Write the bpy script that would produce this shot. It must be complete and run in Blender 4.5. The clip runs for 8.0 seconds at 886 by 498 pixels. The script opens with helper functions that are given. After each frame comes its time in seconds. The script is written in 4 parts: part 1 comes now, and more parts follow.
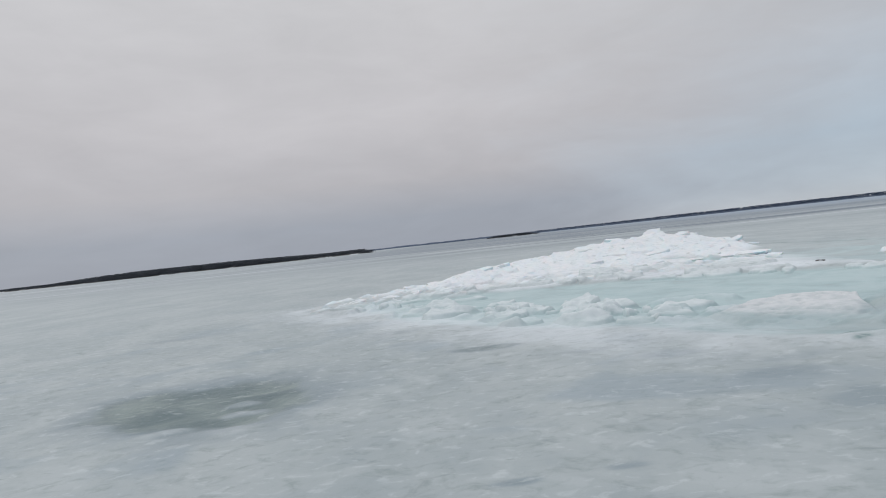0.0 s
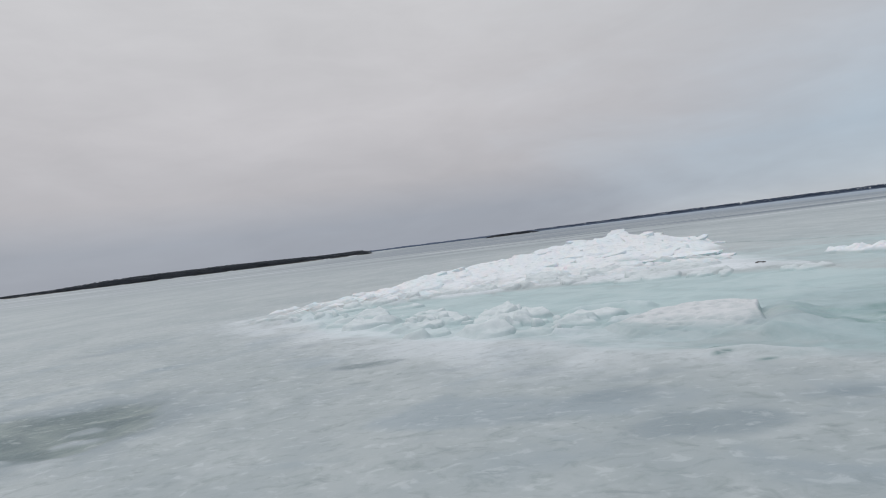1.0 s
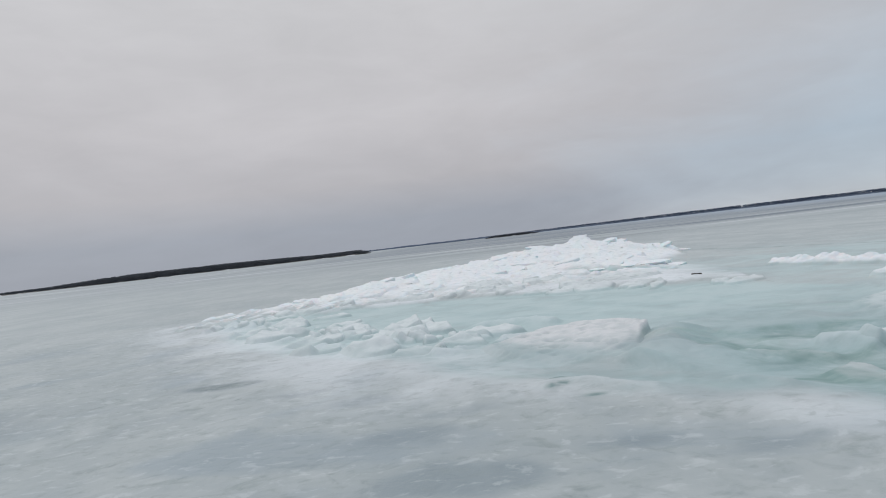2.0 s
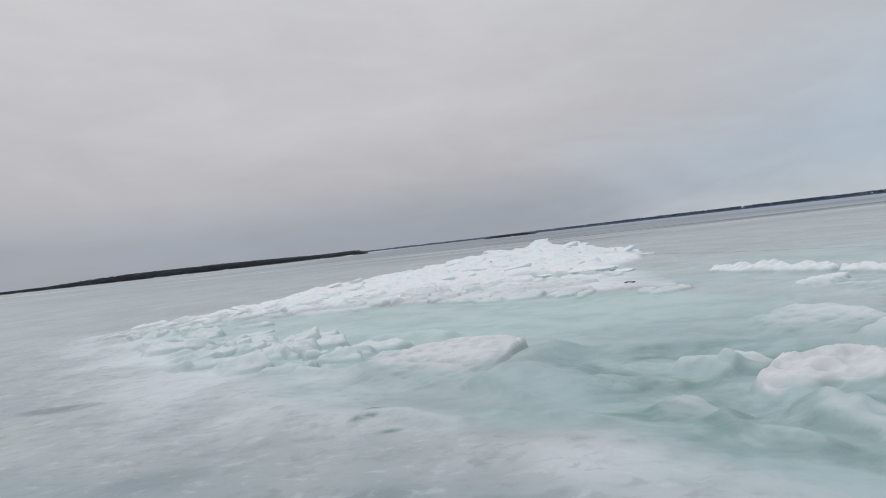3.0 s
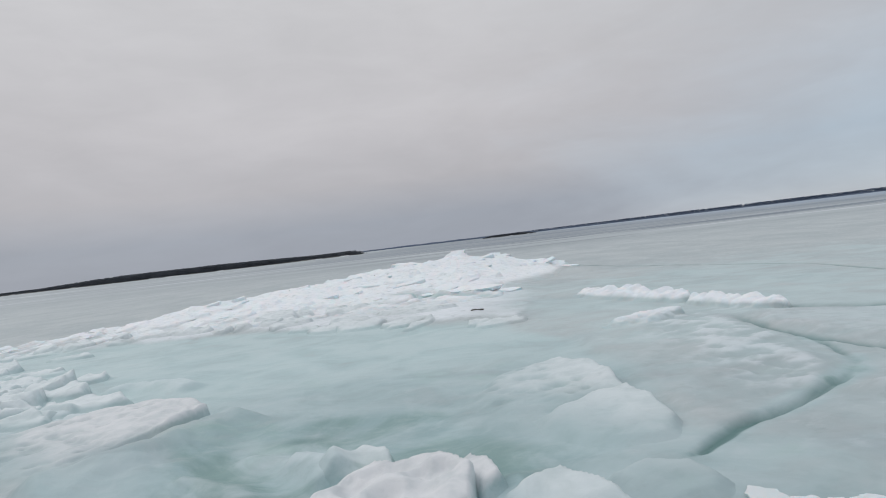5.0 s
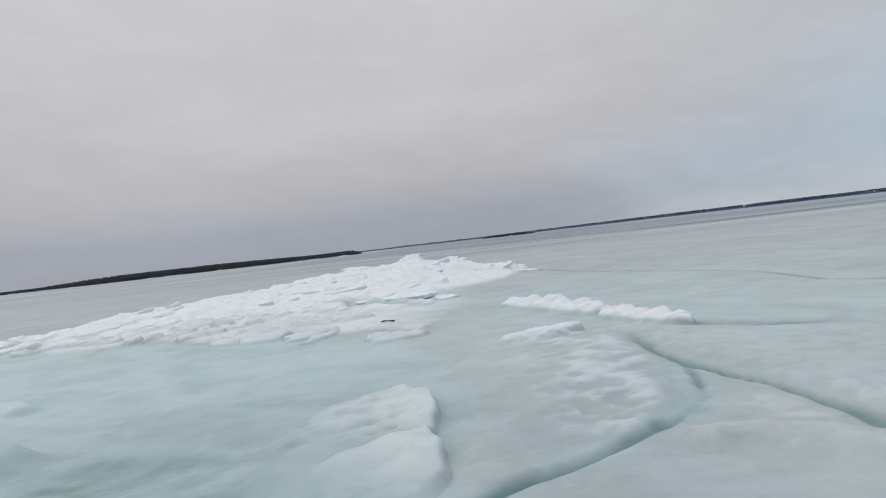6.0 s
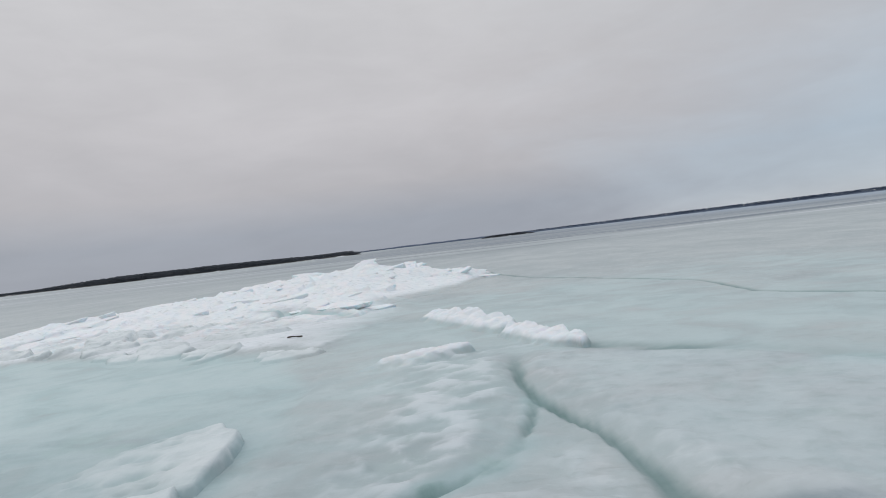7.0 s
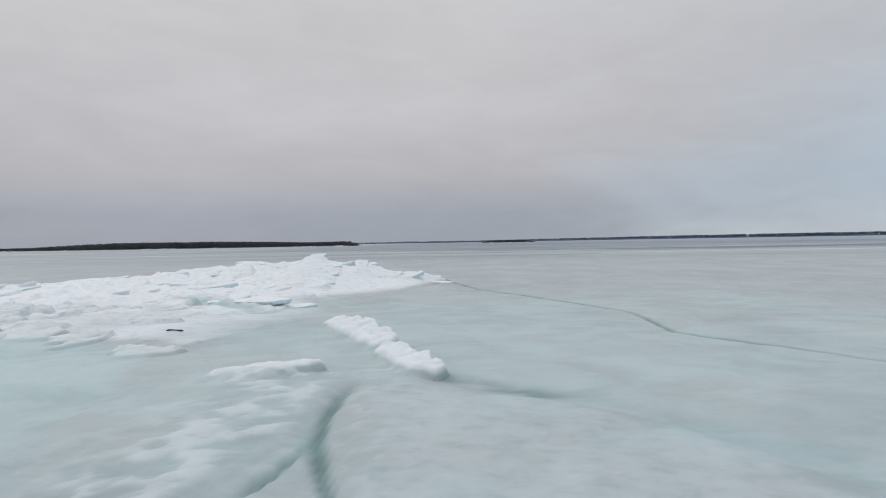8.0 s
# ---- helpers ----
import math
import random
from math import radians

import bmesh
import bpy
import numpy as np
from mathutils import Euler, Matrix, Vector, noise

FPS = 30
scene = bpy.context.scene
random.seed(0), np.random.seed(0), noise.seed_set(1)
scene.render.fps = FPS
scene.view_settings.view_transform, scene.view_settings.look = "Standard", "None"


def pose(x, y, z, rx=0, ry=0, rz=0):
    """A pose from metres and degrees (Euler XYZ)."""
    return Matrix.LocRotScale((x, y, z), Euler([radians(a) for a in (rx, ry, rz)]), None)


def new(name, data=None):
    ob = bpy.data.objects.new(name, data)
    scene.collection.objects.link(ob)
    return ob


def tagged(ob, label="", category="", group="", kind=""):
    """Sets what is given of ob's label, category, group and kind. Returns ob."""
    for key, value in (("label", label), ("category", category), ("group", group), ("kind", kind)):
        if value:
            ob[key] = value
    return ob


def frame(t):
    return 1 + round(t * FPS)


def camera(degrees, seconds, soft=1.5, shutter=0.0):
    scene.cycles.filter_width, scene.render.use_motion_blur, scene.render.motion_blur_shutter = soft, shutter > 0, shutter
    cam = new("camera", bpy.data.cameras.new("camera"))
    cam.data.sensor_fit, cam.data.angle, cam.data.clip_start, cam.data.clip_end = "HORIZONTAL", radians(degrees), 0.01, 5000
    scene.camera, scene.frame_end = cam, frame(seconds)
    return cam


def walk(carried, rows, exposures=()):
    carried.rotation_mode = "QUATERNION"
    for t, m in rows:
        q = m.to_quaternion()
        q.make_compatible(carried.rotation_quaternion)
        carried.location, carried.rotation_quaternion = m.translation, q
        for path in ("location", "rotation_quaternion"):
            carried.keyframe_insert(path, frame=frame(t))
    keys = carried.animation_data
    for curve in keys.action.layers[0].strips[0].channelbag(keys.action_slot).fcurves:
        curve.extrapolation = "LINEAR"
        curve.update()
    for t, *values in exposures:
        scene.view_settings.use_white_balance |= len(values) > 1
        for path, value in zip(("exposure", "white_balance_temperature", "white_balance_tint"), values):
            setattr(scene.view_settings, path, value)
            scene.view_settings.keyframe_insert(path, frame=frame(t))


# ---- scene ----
cam = camera(77.0, 8.0, soft=1.0)
PATH = [  # seconds, eye, turn
    (0.0, 0.243, -1.020, 2.203, 89.34, 6.19, -0.35),
    (0.5, 1.428, -0.849, 2.194, 89.33, 6.84, -0.32),
    (1.0, 2.628, -0.659, 2.182, 89.33, 7.13, -0.29),
    (2.5, 6.479, 0.386, 2.115, 89.36, 6.44, -0.17),
    (3.0, 7.713, 0.739, 2.071, 89.38, 6.50, -0.13),
    (3.5, 8.966, 1.167, 2.060, 89.32, 6.64, -0.11),
    (4.0, 10.258, 1.579, 2.079, 89.35, 6.68, -0.07),
    (4.5, 11.547, 2.039, 2.139, 89.35, 6.71, -0.03),
    (5.0, 12.815, 2.546, 2.187, 89.32, 6.71, -0.00),
    (6.5, 16.490, 4.067, 2.050, 89.32, 6.57, 0.11),
    (7.0, 17.613, 4.529, 2.072, 89.32, 6.79, 0.14),
    (7.5, 18.793, 5.053, 2.107, 89.30, 4.60, 0.20),
    (8.0, 19.963, 5.586, 2.104, 89.30, 0.98, 0.28),
]
walk(cam, [(t, pose(x, y, z, rx, ry, rz)) for t, x, y, z, rx, ry, rz in PATH])

# ---- light ----
world = bpy.data.worlds.new("overcast_sky")
scene.world = world
world.use_nodes = True
wt = world.node_tree
wt.nodes.clear()


def wnode(kind, **values):
    n = wt.nodes.new(kind)
    for key, value in values.items():
        n.inputs[key.replace("_", " ")].default_value = value
    return n


def wlink(a, b):
    wt.links.new(a, b)


def wmath(op, a, b):
    n = wt.nodes.new("ShaderNodeMath")
    n.operation = op
    n.use_clamp = False
    for k, v in enumerate((a, b)):
        if isinstance(v, (int, float)):
            n.inputs[k].default_value = v
        else:
            wlink(v, n.inputs[k])
    return n.outputs[0]


def wramp(fac, stops):
    n = wt.nodes.new("ShaderNodeValToRGB")
    n.color_ramp.elements.remove(n.color_ramp.elements[1])
    for k, (at, c) in enumerate(stops):
        e = n.color_ramp.elements[0] if k == 0 else n.color_ramp.elements.new(at)
        e.position, e.color = at, (*c, 1)
    wlink(fac, n.inputs[0])
    return n.outputs[0]


def wmix(fac, a, b):
    n = wt.nodes.new("ShaderNodeMix")
    n.data_type = "RGBA"
    if isinstance(fac, (int, float)):
        n.inputs[0].default_value = fac
    else:
        wlink(fac, n.inputs[0])
    for k, v in ((6, a), (7, b)):
        if isinstance(v, tuple):
            n.inputs[k].default_value = (*v, 1)
        else:
            wlink(v, n.inputs[k])
    return n.outputs[2]


SUN_ELEVATION, SUN_AZIMUTH = radians(42), radians(-60)
sky = wt.nodes.new("ShaderNodeTexSky")
sky.sky_type, sky.sun_disc = "NISHITA", False
sky.sun_elevation, sky.sun_rotation = SUN_ELEVATION, SUN_AZIMUTH
coord = wt.nodes.new("ShaderNodeTexCoord")
split = wt.nodes.new("ShaderNodeSeparateXYZ")
wlink(coord.outputs["Generated"], split.inputs[0])
DX, DY, DZ = split.outputs
# a closed cloud deck: greyer towards the horizon, thin and bluer to the east
deck_west = wramp(DZ, [(0.0, (0.335, 0.360, 0.412)), (0.05, (0.350, 0.372, 0.422)), (0.12, (0.475, 0.460, 0.475)),
                       (0.22, (0.550, 0.530, 0.538)), (0.45, (0.595, 0.585, 0.588)), (1.0, (1.10, 1.10, 1.12))])
deck_east = wramp(DZ, [(0.0, (0.560, 0.590, 0.610)), (0.03, (0.500, 0.560, 0.610)), (0.10, (0.430, 0.520, 0.600)),
                       (0.22, (0.480, 0.525, 0.575)), (0.45, (0.555, 0.565, 0.575)), (1.0, (1.05, 1.08, 1.12))])
stretch = wt.nodes.new("ShaderNodeMapping")
stretch.inputs["Scale"].default_value = (1.0, 1.0, 3.2)
stretch.inputs["Rotation"].default_value = (0.0, radians(16), 0.0)
wlink(coord.outputs["Generated"], stretch.inputs[0])
clouds = wnode("ShaderNodeTexNoise", Scale=2.3, Detail=5.0, Roughness=0.55, Distortion=0.4)
wlink(stretch.outputs[0], clouds.inputs["Vector"])
side = wmath("ADD", DX, wmath("MULTIPLY", wmath("SUBTRACT", clouds.outputs["Fac"], 0.5), 0.7))
east = wnode("ShaderNodeMapRange", From_Min=0.05, From_Max=0.85)
east.interpolation_type = "SMOOTHSTEP"
wlink(side, east.inputs["Value"])
deck = wmix(east.outputs[0], deck_west, deck_east)
wisps = wnode("ShaderNodeTexNoise", Scale=6.5, Detail=5.0, Roughness=0.6, Distortion=0.6)
wlink(stretch.outputs[0], wisps.inputs["Vector"])
shade = wmath("ADD", wmath("ADD", wmath("MULTIPLY", clouds.outputs["Fac"], 0.30), wmath("MULTIPLY", wisps.outputs["Fac"], 0.14)), 0.83)
comb = wt.nodes.new("ShaderNodeCombineXYZ")
for k, tint in enumerate((0.975, 0.99, 1.01)):
    wlink(wmath("MULTIPLY", shade, tint), comb.inputs[k])
dapple = wt.nodes.new("ShaderNodeMix")
dapple.data_type, dapple.blend_type = "RGBA", "MULTIPLY"
dapple.inputs[0].default_value = 1.0
wlink(deck, dapple.inputs[6])
wlink(comb.outputs[0], dapple.inputs[7])
bg_deck = wt.nodes.new("ShaderNodeBackground")
bg_deck.inputs["Strength"].default_value = 1.0
wlink(dapple.outputs[2], bg_deck.inputs["Color"])
bg_sky = wt.nodes.new("ShaderNodeBackground")
bg_sky.inputs["Strength"].default_value = 0.05
wlink(sky.outputs[0], bg_sky.inputs["Color"])
blend = wt.nodes.new("ShaderNodeMixShader")
blend.inputs[0].default_value = 0.94
wlink(bg_sky.outputs[0], blend.inputs[1])
wlink(bg_deck.outputs[0], blend.inputs[2])
out = wt.nodes.new("ShaderNodeOutputWorld")
wlink(blend.outputs[0], out.inputs["Surface"])

sun_data = bpy.data.lights.new("sun", "SUN")
sun_data.energy, sun_data.angle, sun_data.color = 0.55, radians(35), (1.0, 0.97, 0.93)
sun = new("sun", sun_data)
toward = Vector((math.sin(SUN_AZIMUTH) * math.cos(SUN_ELEVATION), math.cos(SUN_AZIMUTH) * math.cos(SUN_ELEVATION), math.sin(SUN_ELEVATION)))
sun.matrix_world = Matrix.Translation((0, 0, 60)) @ toward.to_track_quat("Z", "Y").to_matrix().to_4x4()
scene.view_settings.exposure = 0.0


# ---- materials ----
class Nodes:
    """Short hand for one node material."""

    def __init__(self, name):
        self.mat = bpy.data.materials.new(name)
        self.mat.use_nodes = True
        self.t = self.mat.node_tree
        self.bsdf = self.t.nodes["Principled BSDF"]
        self.place = self.t.nodes.new("ShaderNodeTexCoord").outputs["Object"]
        self.world = self.t.nodes.new("ShaderNodeNewGeometry").outputs["Position"]

    def put(self, v, socket):
        if isinstance(v, (int, float)):
            socket.default_value = v
        elif isinstance(v, tuple):
            socket.default_value = (*v, 1) if len(v) == 3 and socket.type == "RGBA" else v
        else:
            self.t.links.new(v, socket)

    def noise(self, scale, detail=4.0, rough=0.55, where=None, stretch=(1, 1, 1), turn=0.0, distort=0.0):
        m = self.t.nodes.new("ShaderNodeMapping")
        m.inputs["Scale"].default_value = stretch
        m.inputs["Rotation"].default_value = (0, 0, radians(turn))
        self.put(where or self.world, m.inputs[0])
        n = self.t.nodes.new("ShaderNodeTexNoise")
        for key, v in (("Scale", scale), ("Detail", detail), ("Roughness", rough), ("Distortion", distort)):
            n.inputs[key].default_value = v
        self.put(m.outputs[0], n.inputs["Vector"])
        return n.outputs["Fac"]

    def span(self, v, a, b, lo=0.0, hi=1.0):
        n = self.t.nodes.new("ShaderNodeMapRange")
        n.interpolation_type = "SMOOTHSTEP"
        for k, x in ((0, v), (1, a), (2, b), (3, lo), (4, hi)):
            self.put(x, n.inputs[k])
        return n.outputs[0]

    def math(self, op, a, b=0.0, clamp=False):
        n = self.t.nodes.new("ShaderNodeMath")
        n.operation, n.use_clamp = op, clamp
        self.put(a, n.inputs[0])
        self.put(b, n.inputs[1])
        return n.outputs[0]

    def mix(self, fac, a, b):
        n = self.t.nodes.new("ShaderNodeMix")
        n.data_type = "RGBA"
        self.put(fac, n.inputs[0])
        self.put(a, n.inputs[6])
        self.put(b, n.inputs[7])
        return n.outputs[2]

    def attr(self, name):
        n = self.t.nodes.new("ShaderNodeAttribute")
        n.attribute_name = name
        return n.outputs["Fac"]

    def axis(self, v, k):
        n = self.t.nodes.new("ShaderNodeSeparateXYZ")
        self.put(v, n.inputs[0])
        return n.outputs[k]

    def up(self):
        g = self.t.nodes.new("ShaderNodeNewGeometry")
        return self.axis(g.outputs["Normal"], 2)

    def random(self):
        return self.t.nodes.new("ShaderNodeObjectInfo").outputs["Random"]

    def bump(self, height, strength, distance):
        n = self.t.nodes.new("ShaderNodeBump")
        n.inputs["Strength"].default_value, n.inputs["Distance"].default_value = strength, distance
        self.put(height, n.inputs["Height"])
        self.put(n.outputs[0], self.bsdf.inputs["Normal"])

    def done(self, colour, rough, ior=1.31):
        self.put(colour, self.bsdf.inputs["Base Color"])
        self.put(rough, self.bsdf.inputs["Roughness"])
        self.bsdf.inputs["IOR"].default_value = ior
        return self.mat


def lake_ice_material(name="lake_ice", clean=(0.740, 0.780, 0.825), worn=(0.660, 0.715, 0.750), glow=0.0):
    """Lake ice that turns from grey to teal, wet or snow-crusted by what the surface is; clean and worn are the colours of its crust."""
    n = Nodes(name)
    teal, snow, wet, line = n.attr("teal"), n.attr("snow"), n.attr("wet"), n.attr("line")
    Y = n.axis(n.world, 1)
    broad = n.noise(0.30, 5, 0.6, stretch=(1, 0.7, 1), turn=20, distort=0.6)
    patch = n.noise(1.0, 5, 0.56, stretch=(0.85, 1, 1), distort=0.6)
    fine = n.noise(4.2, 4, 0.55, stretch=(0.8, 1, 1), distort=0.3)
    grain = n.noise(30, 4, 0.7)
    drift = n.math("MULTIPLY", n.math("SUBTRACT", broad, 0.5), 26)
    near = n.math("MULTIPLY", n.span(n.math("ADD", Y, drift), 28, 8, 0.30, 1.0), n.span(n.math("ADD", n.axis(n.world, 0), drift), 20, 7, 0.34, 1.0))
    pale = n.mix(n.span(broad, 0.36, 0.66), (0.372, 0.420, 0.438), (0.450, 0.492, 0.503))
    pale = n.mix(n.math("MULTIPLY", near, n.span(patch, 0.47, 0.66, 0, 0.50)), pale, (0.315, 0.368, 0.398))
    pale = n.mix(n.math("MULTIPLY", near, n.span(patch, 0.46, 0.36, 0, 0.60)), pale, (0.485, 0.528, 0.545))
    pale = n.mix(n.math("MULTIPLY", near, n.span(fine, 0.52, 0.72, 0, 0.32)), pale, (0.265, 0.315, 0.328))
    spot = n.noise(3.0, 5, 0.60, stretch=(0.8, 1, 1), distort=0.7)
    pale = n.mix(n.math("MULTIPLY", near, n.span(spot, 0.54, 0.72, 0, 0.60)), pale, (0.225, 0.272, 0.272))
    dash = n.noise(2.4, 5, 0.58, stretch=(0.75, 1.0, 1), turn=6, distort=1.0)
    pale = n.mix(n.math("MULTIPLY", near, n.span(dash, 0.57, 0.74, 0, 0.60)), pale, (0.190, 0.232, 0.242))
    # the near ice as a whole is mixed a step darker
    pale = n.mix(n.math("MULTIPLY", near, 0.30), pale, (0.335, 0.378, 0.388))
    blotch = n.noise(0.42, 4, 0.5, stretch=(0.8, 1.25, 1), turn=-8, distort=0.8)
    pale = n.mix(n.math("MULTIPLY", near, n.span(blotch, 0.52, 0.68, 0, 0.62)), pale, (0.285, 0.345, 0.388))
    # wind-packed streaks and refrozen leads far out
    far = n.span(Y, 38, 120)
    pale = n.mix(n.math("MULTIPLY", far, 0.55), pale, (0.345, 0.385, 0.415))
    streak = n.noise(0.022, 4, 0.80, stretch=(0.10, 1.0, 1), turn=-2)
    pale = n.mix(n.math("MULTIPLY", n.math("MULTIPLY", n.span(Y, 60, 110), n.span(n.axis(n.world, 0), -30, 50, 0.25, 1.0)), n.span(streak, 0.49, 0.53)), pale, (0.150, 0.183, 0.220))
    white_line = n.noise(0.030, 4, 0.80, stretch=(0.10, 1.0, 1), turn=-1)
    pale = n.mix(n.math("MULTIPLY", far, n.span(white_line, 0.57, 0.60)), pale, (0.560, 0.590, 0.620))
    pale = n.mix(n.math("MULTIPLY", n.span(n.math("ADD", Y, n.math("MULTIPLY", drift, 1.5)), 145, 178, 0, 0.70), n.span(n.axis(n.world, 0), -85, -25)), pale, (0.215, 0.250, 0.290))
    open_lead = n.math("MULTIPLY", n.span(Y, 260, 420), n.span(n.axis(n.world, 0), 60, 400))
    pale = n.mix(n.math("MULTIPLY", open_lead, 0.7), pale, (0.300, 0.370, 0.460))
    run = n.noise(0.9, 5, 0.55, stretch=(0.75, 1.0, 1), turn=-18, distort=0.8)
    green = n.mix(n.span(run, 0.34, 0.64), (0.275, 0.385, 0.402), (0.380, 0.490, 0.512))
    green = n.mix(n.span(n.noise(0.55, 5, 0.6, distort=0.5), 0.55, 0.72, 0, 0.6), green, (0.295, 0.440, 0.412))
    green = n.mix(n.span(n.noise(1.5, 5, 0.56, stretch=(0.75, 1, 1), turn=-15, distort=0.7), 0.48, 0.72, 0, 0.55), green, (0.455, 0.535, 0.560))
    green = n.mix(n.span(n.noise(0.5, 5, 0.6, stretch=(0.7, 1, 1), turn=-12, distort=0.7), 0.50, 0.68, 0, 0.6), green, (0.475, 0.555, 0.575))
    murk = n.noise(0.8, 5, 0.6, stretch=(0.7, 1, 1), distort=0.9)
    green = n.mix(n.math("MULTIPLY", n.span(teal, 0.86, 1.0), n.span(murk, 0.42, 0.66, 0, 0.85)), green, (0.190, 0.298, 0.288))
    green = n.mix(n.span(Y, 10.0, 14.0, 0, 0.82), green, n.mix(n.span(run, 0.36, 0.62), (0.420, 0.555, 0.572), (0.490, 0.605, 0.620)))
    tealness = n.math("MULTIPLY", teal, n.span(n.math("ADD", run, n.math("MULTIPLY", teal, 0.5)), 0.50, 0.92), True)
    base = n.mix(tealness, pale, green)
    slush = n.mix(n.span(patch, 0.38, 0.64), (0.112, 0.162, 0.172), (0.215, 0.268, 0.262))
    slush = n.mix(n.span(wet, 0.90, 0.60), slush, (0.205, 0.262, 0.298))
    base = n.mix(n.math("MULTIPLY", wet, n.span(n.math("ADD", patch, n.math("MULTIPLY", wet, 0.8)), 0.42, 1.0)), base, slush)
    white = n.mix(n.span(fine, 0.4, 0.7), clean, worn)
    base = n.mix(n.math("MULTIPLY", snow, n.span(n.math("ADD", fine, snow), 0.50, 1.05)), base, white)
    fleck = n.noise(5.5, 5, 0.60, stretch=(0.6, 1, 1), distort=0.5)
    base = n.mix(n.math("MULTIPLY", n.span(teal, 0.7, 0.2, 0.25, 1.0), n.span(fleck, 0.54, 0.70, 0, 0.36)), base, (0.235, 0.285, 0.290))
    base = n.mix(n.math("MULTIPLY", n.span(teal, 0.7, 0.2, 0.25, 1.0), n.span(fleck, 0.45, 0.32, 0, 0.28)), base, (0.640, 0.690, 0.710))
    base = n.mix(line, base, (0.115, 0.205, 0.203))
    rough = n.span(n.math("ADD", n.math("MULTIPLY", wet, 0.5), n.math("MULTIPLY", patch, 0.9)), 0.3, 0.9, 0.65, 0.38)
    relief = n.math("ADD", n.math("MULTIPLY", fine, 0.8), n.math("MULTIPLY", grain, 0.10))
    n.bump(relief, 0.55, 0.04)
    if glow:
        n.bsdf.inputs["Subsurface Weight"].default_value = glow
        n.bsdf.inputs["Subsurface Radius"].default_value = (0.5, 0.85, 1.0)
        n.bsdf.inputs["Subsurface Scale"].default_value = 0.12
    return n.done(base, rough)


def snowy_ice_material(name, white, ice, cover=0.55):
    """White, air-filled crust on top; bare, blue-green ice where the faces stand steep."""
    n = Nodes(name)
    fine = n.noise(4.5, 6, 0.65)
    grain = n.noise(30, 4, 0.7)
    broad = n.noise(0.9, 4, 0.6)
    crust = n.math("ADD", n.up(), n.math("MULTIPLY", n.math("SUBTRACT", broad, 0.5), 0.9))
    bare = n.mix(n.span(fine, 0.35, 0.7), ice, tuple(0.5 * (a + b) for a, b in zip(ice, white)))
    top = n.mix(n.span(fine, 0.38, 0.72), white, tuple(0.90 * a + 0.07 * b for a, b in zip(white, ice)))
    top = n.mix(n.math("MULTIPLY", n.random(), 0.30), top, (0.64, 0.71, 0.76))
    base = n.mix(n.span(crust, cover - 0.5, cover + 0.10), bare, top)
    n.bump(n.math("ADD", fine, n.math("MULTIPLY", grain, 0.18)), 0.5, 0.03)
    n.bsdf.inputs["Subsurface Weight"].default_value = 0.5
    n.bsdf.inputs["Subsurface Radius"].default_value = (0.5, 0.85, 1.0)
    n.bsdf.inputs["Subsurface Scale"].default_value = 0.12
    return n.done(base, n.span(crust, 0.2, 0.8, 0.35, 0.65))


def bark_material(name, dark, light):
    n = Nodes(name)
    v = n.noise(0.5, 4, 0.6)
    return n.done(n.mix(n.span(v, 0.3, 0.7), dark, light), 0.95, 1.45)


def bank_material():
    n = Nodes("snowy_bank")
    v = n.noise(0.08, 5, 0.6, stretch=(1, 0.4, 1))
    return n.done(n.mix(n.span(v, 0.55, 0.62), (0.11, 0.11, 0.105), (0.66, 0.69, 0.72)), 0.9, 1.45)


def stick_material():
    n = Nodes("wet_bark")
    v = n.noise(40, 5, 0.7, stretch=(0.2, 1, 1))
    n.bump(v, 0.8, 0.01)
    return n.done(n.mix(n.span(v, 0.35, 0.7), (0.035, 0.032, 0.028), (0.12, 0.105, 0.09)), 0.8, 1.45)


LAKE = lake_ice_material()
WHITE_ICE = snowy_ice_material("white_ice", (0.760, 0.792, 0.822), (0.620, 0.715, 0.755), 0.15)
RIDGE_SNOW = lake_ice_material("ridge_snow", (0.760, 0.792, 0.822), (0.690, 0.740, 0.775), 0.5)
BLOCK_ICE = lake_ice_material("block_ice", (0.650, 0.668, 0.688), (0.530, 0.570, 0.590))
ROW_ICE = lake_ice_material("row_ice", (0.745, 0.775, 0.810), (0.660, 0.702, 0.735), 0.4)
CHUNK_ICE = snowy_ice_material("chunk_ice", (0.620, 0.655, 0.672), (0.500, 0.580, 0.590), 0.15)
PALE_ICE = lake_ice_material("pale_ice", (0.665, 0.715, 0.738), (0.560, 0.622, 0.642))
# bare woods, the colour lifted a little for the haze before them
WOODS = bark_material("bare_woods", (0.070, 0.079, 0.094), (0.084, 0.094, 0.110))
# far woods and shore, with blue distance haze mixed into the colour
HAZED_WOODS = bark_material("hazed_woods", (0.062, 0.088, 0.140), (0.092, 0.122, 0.178))
SCRUB = bank_material()
BARK = stick_material()
RNG = np.random.default_rng(7)


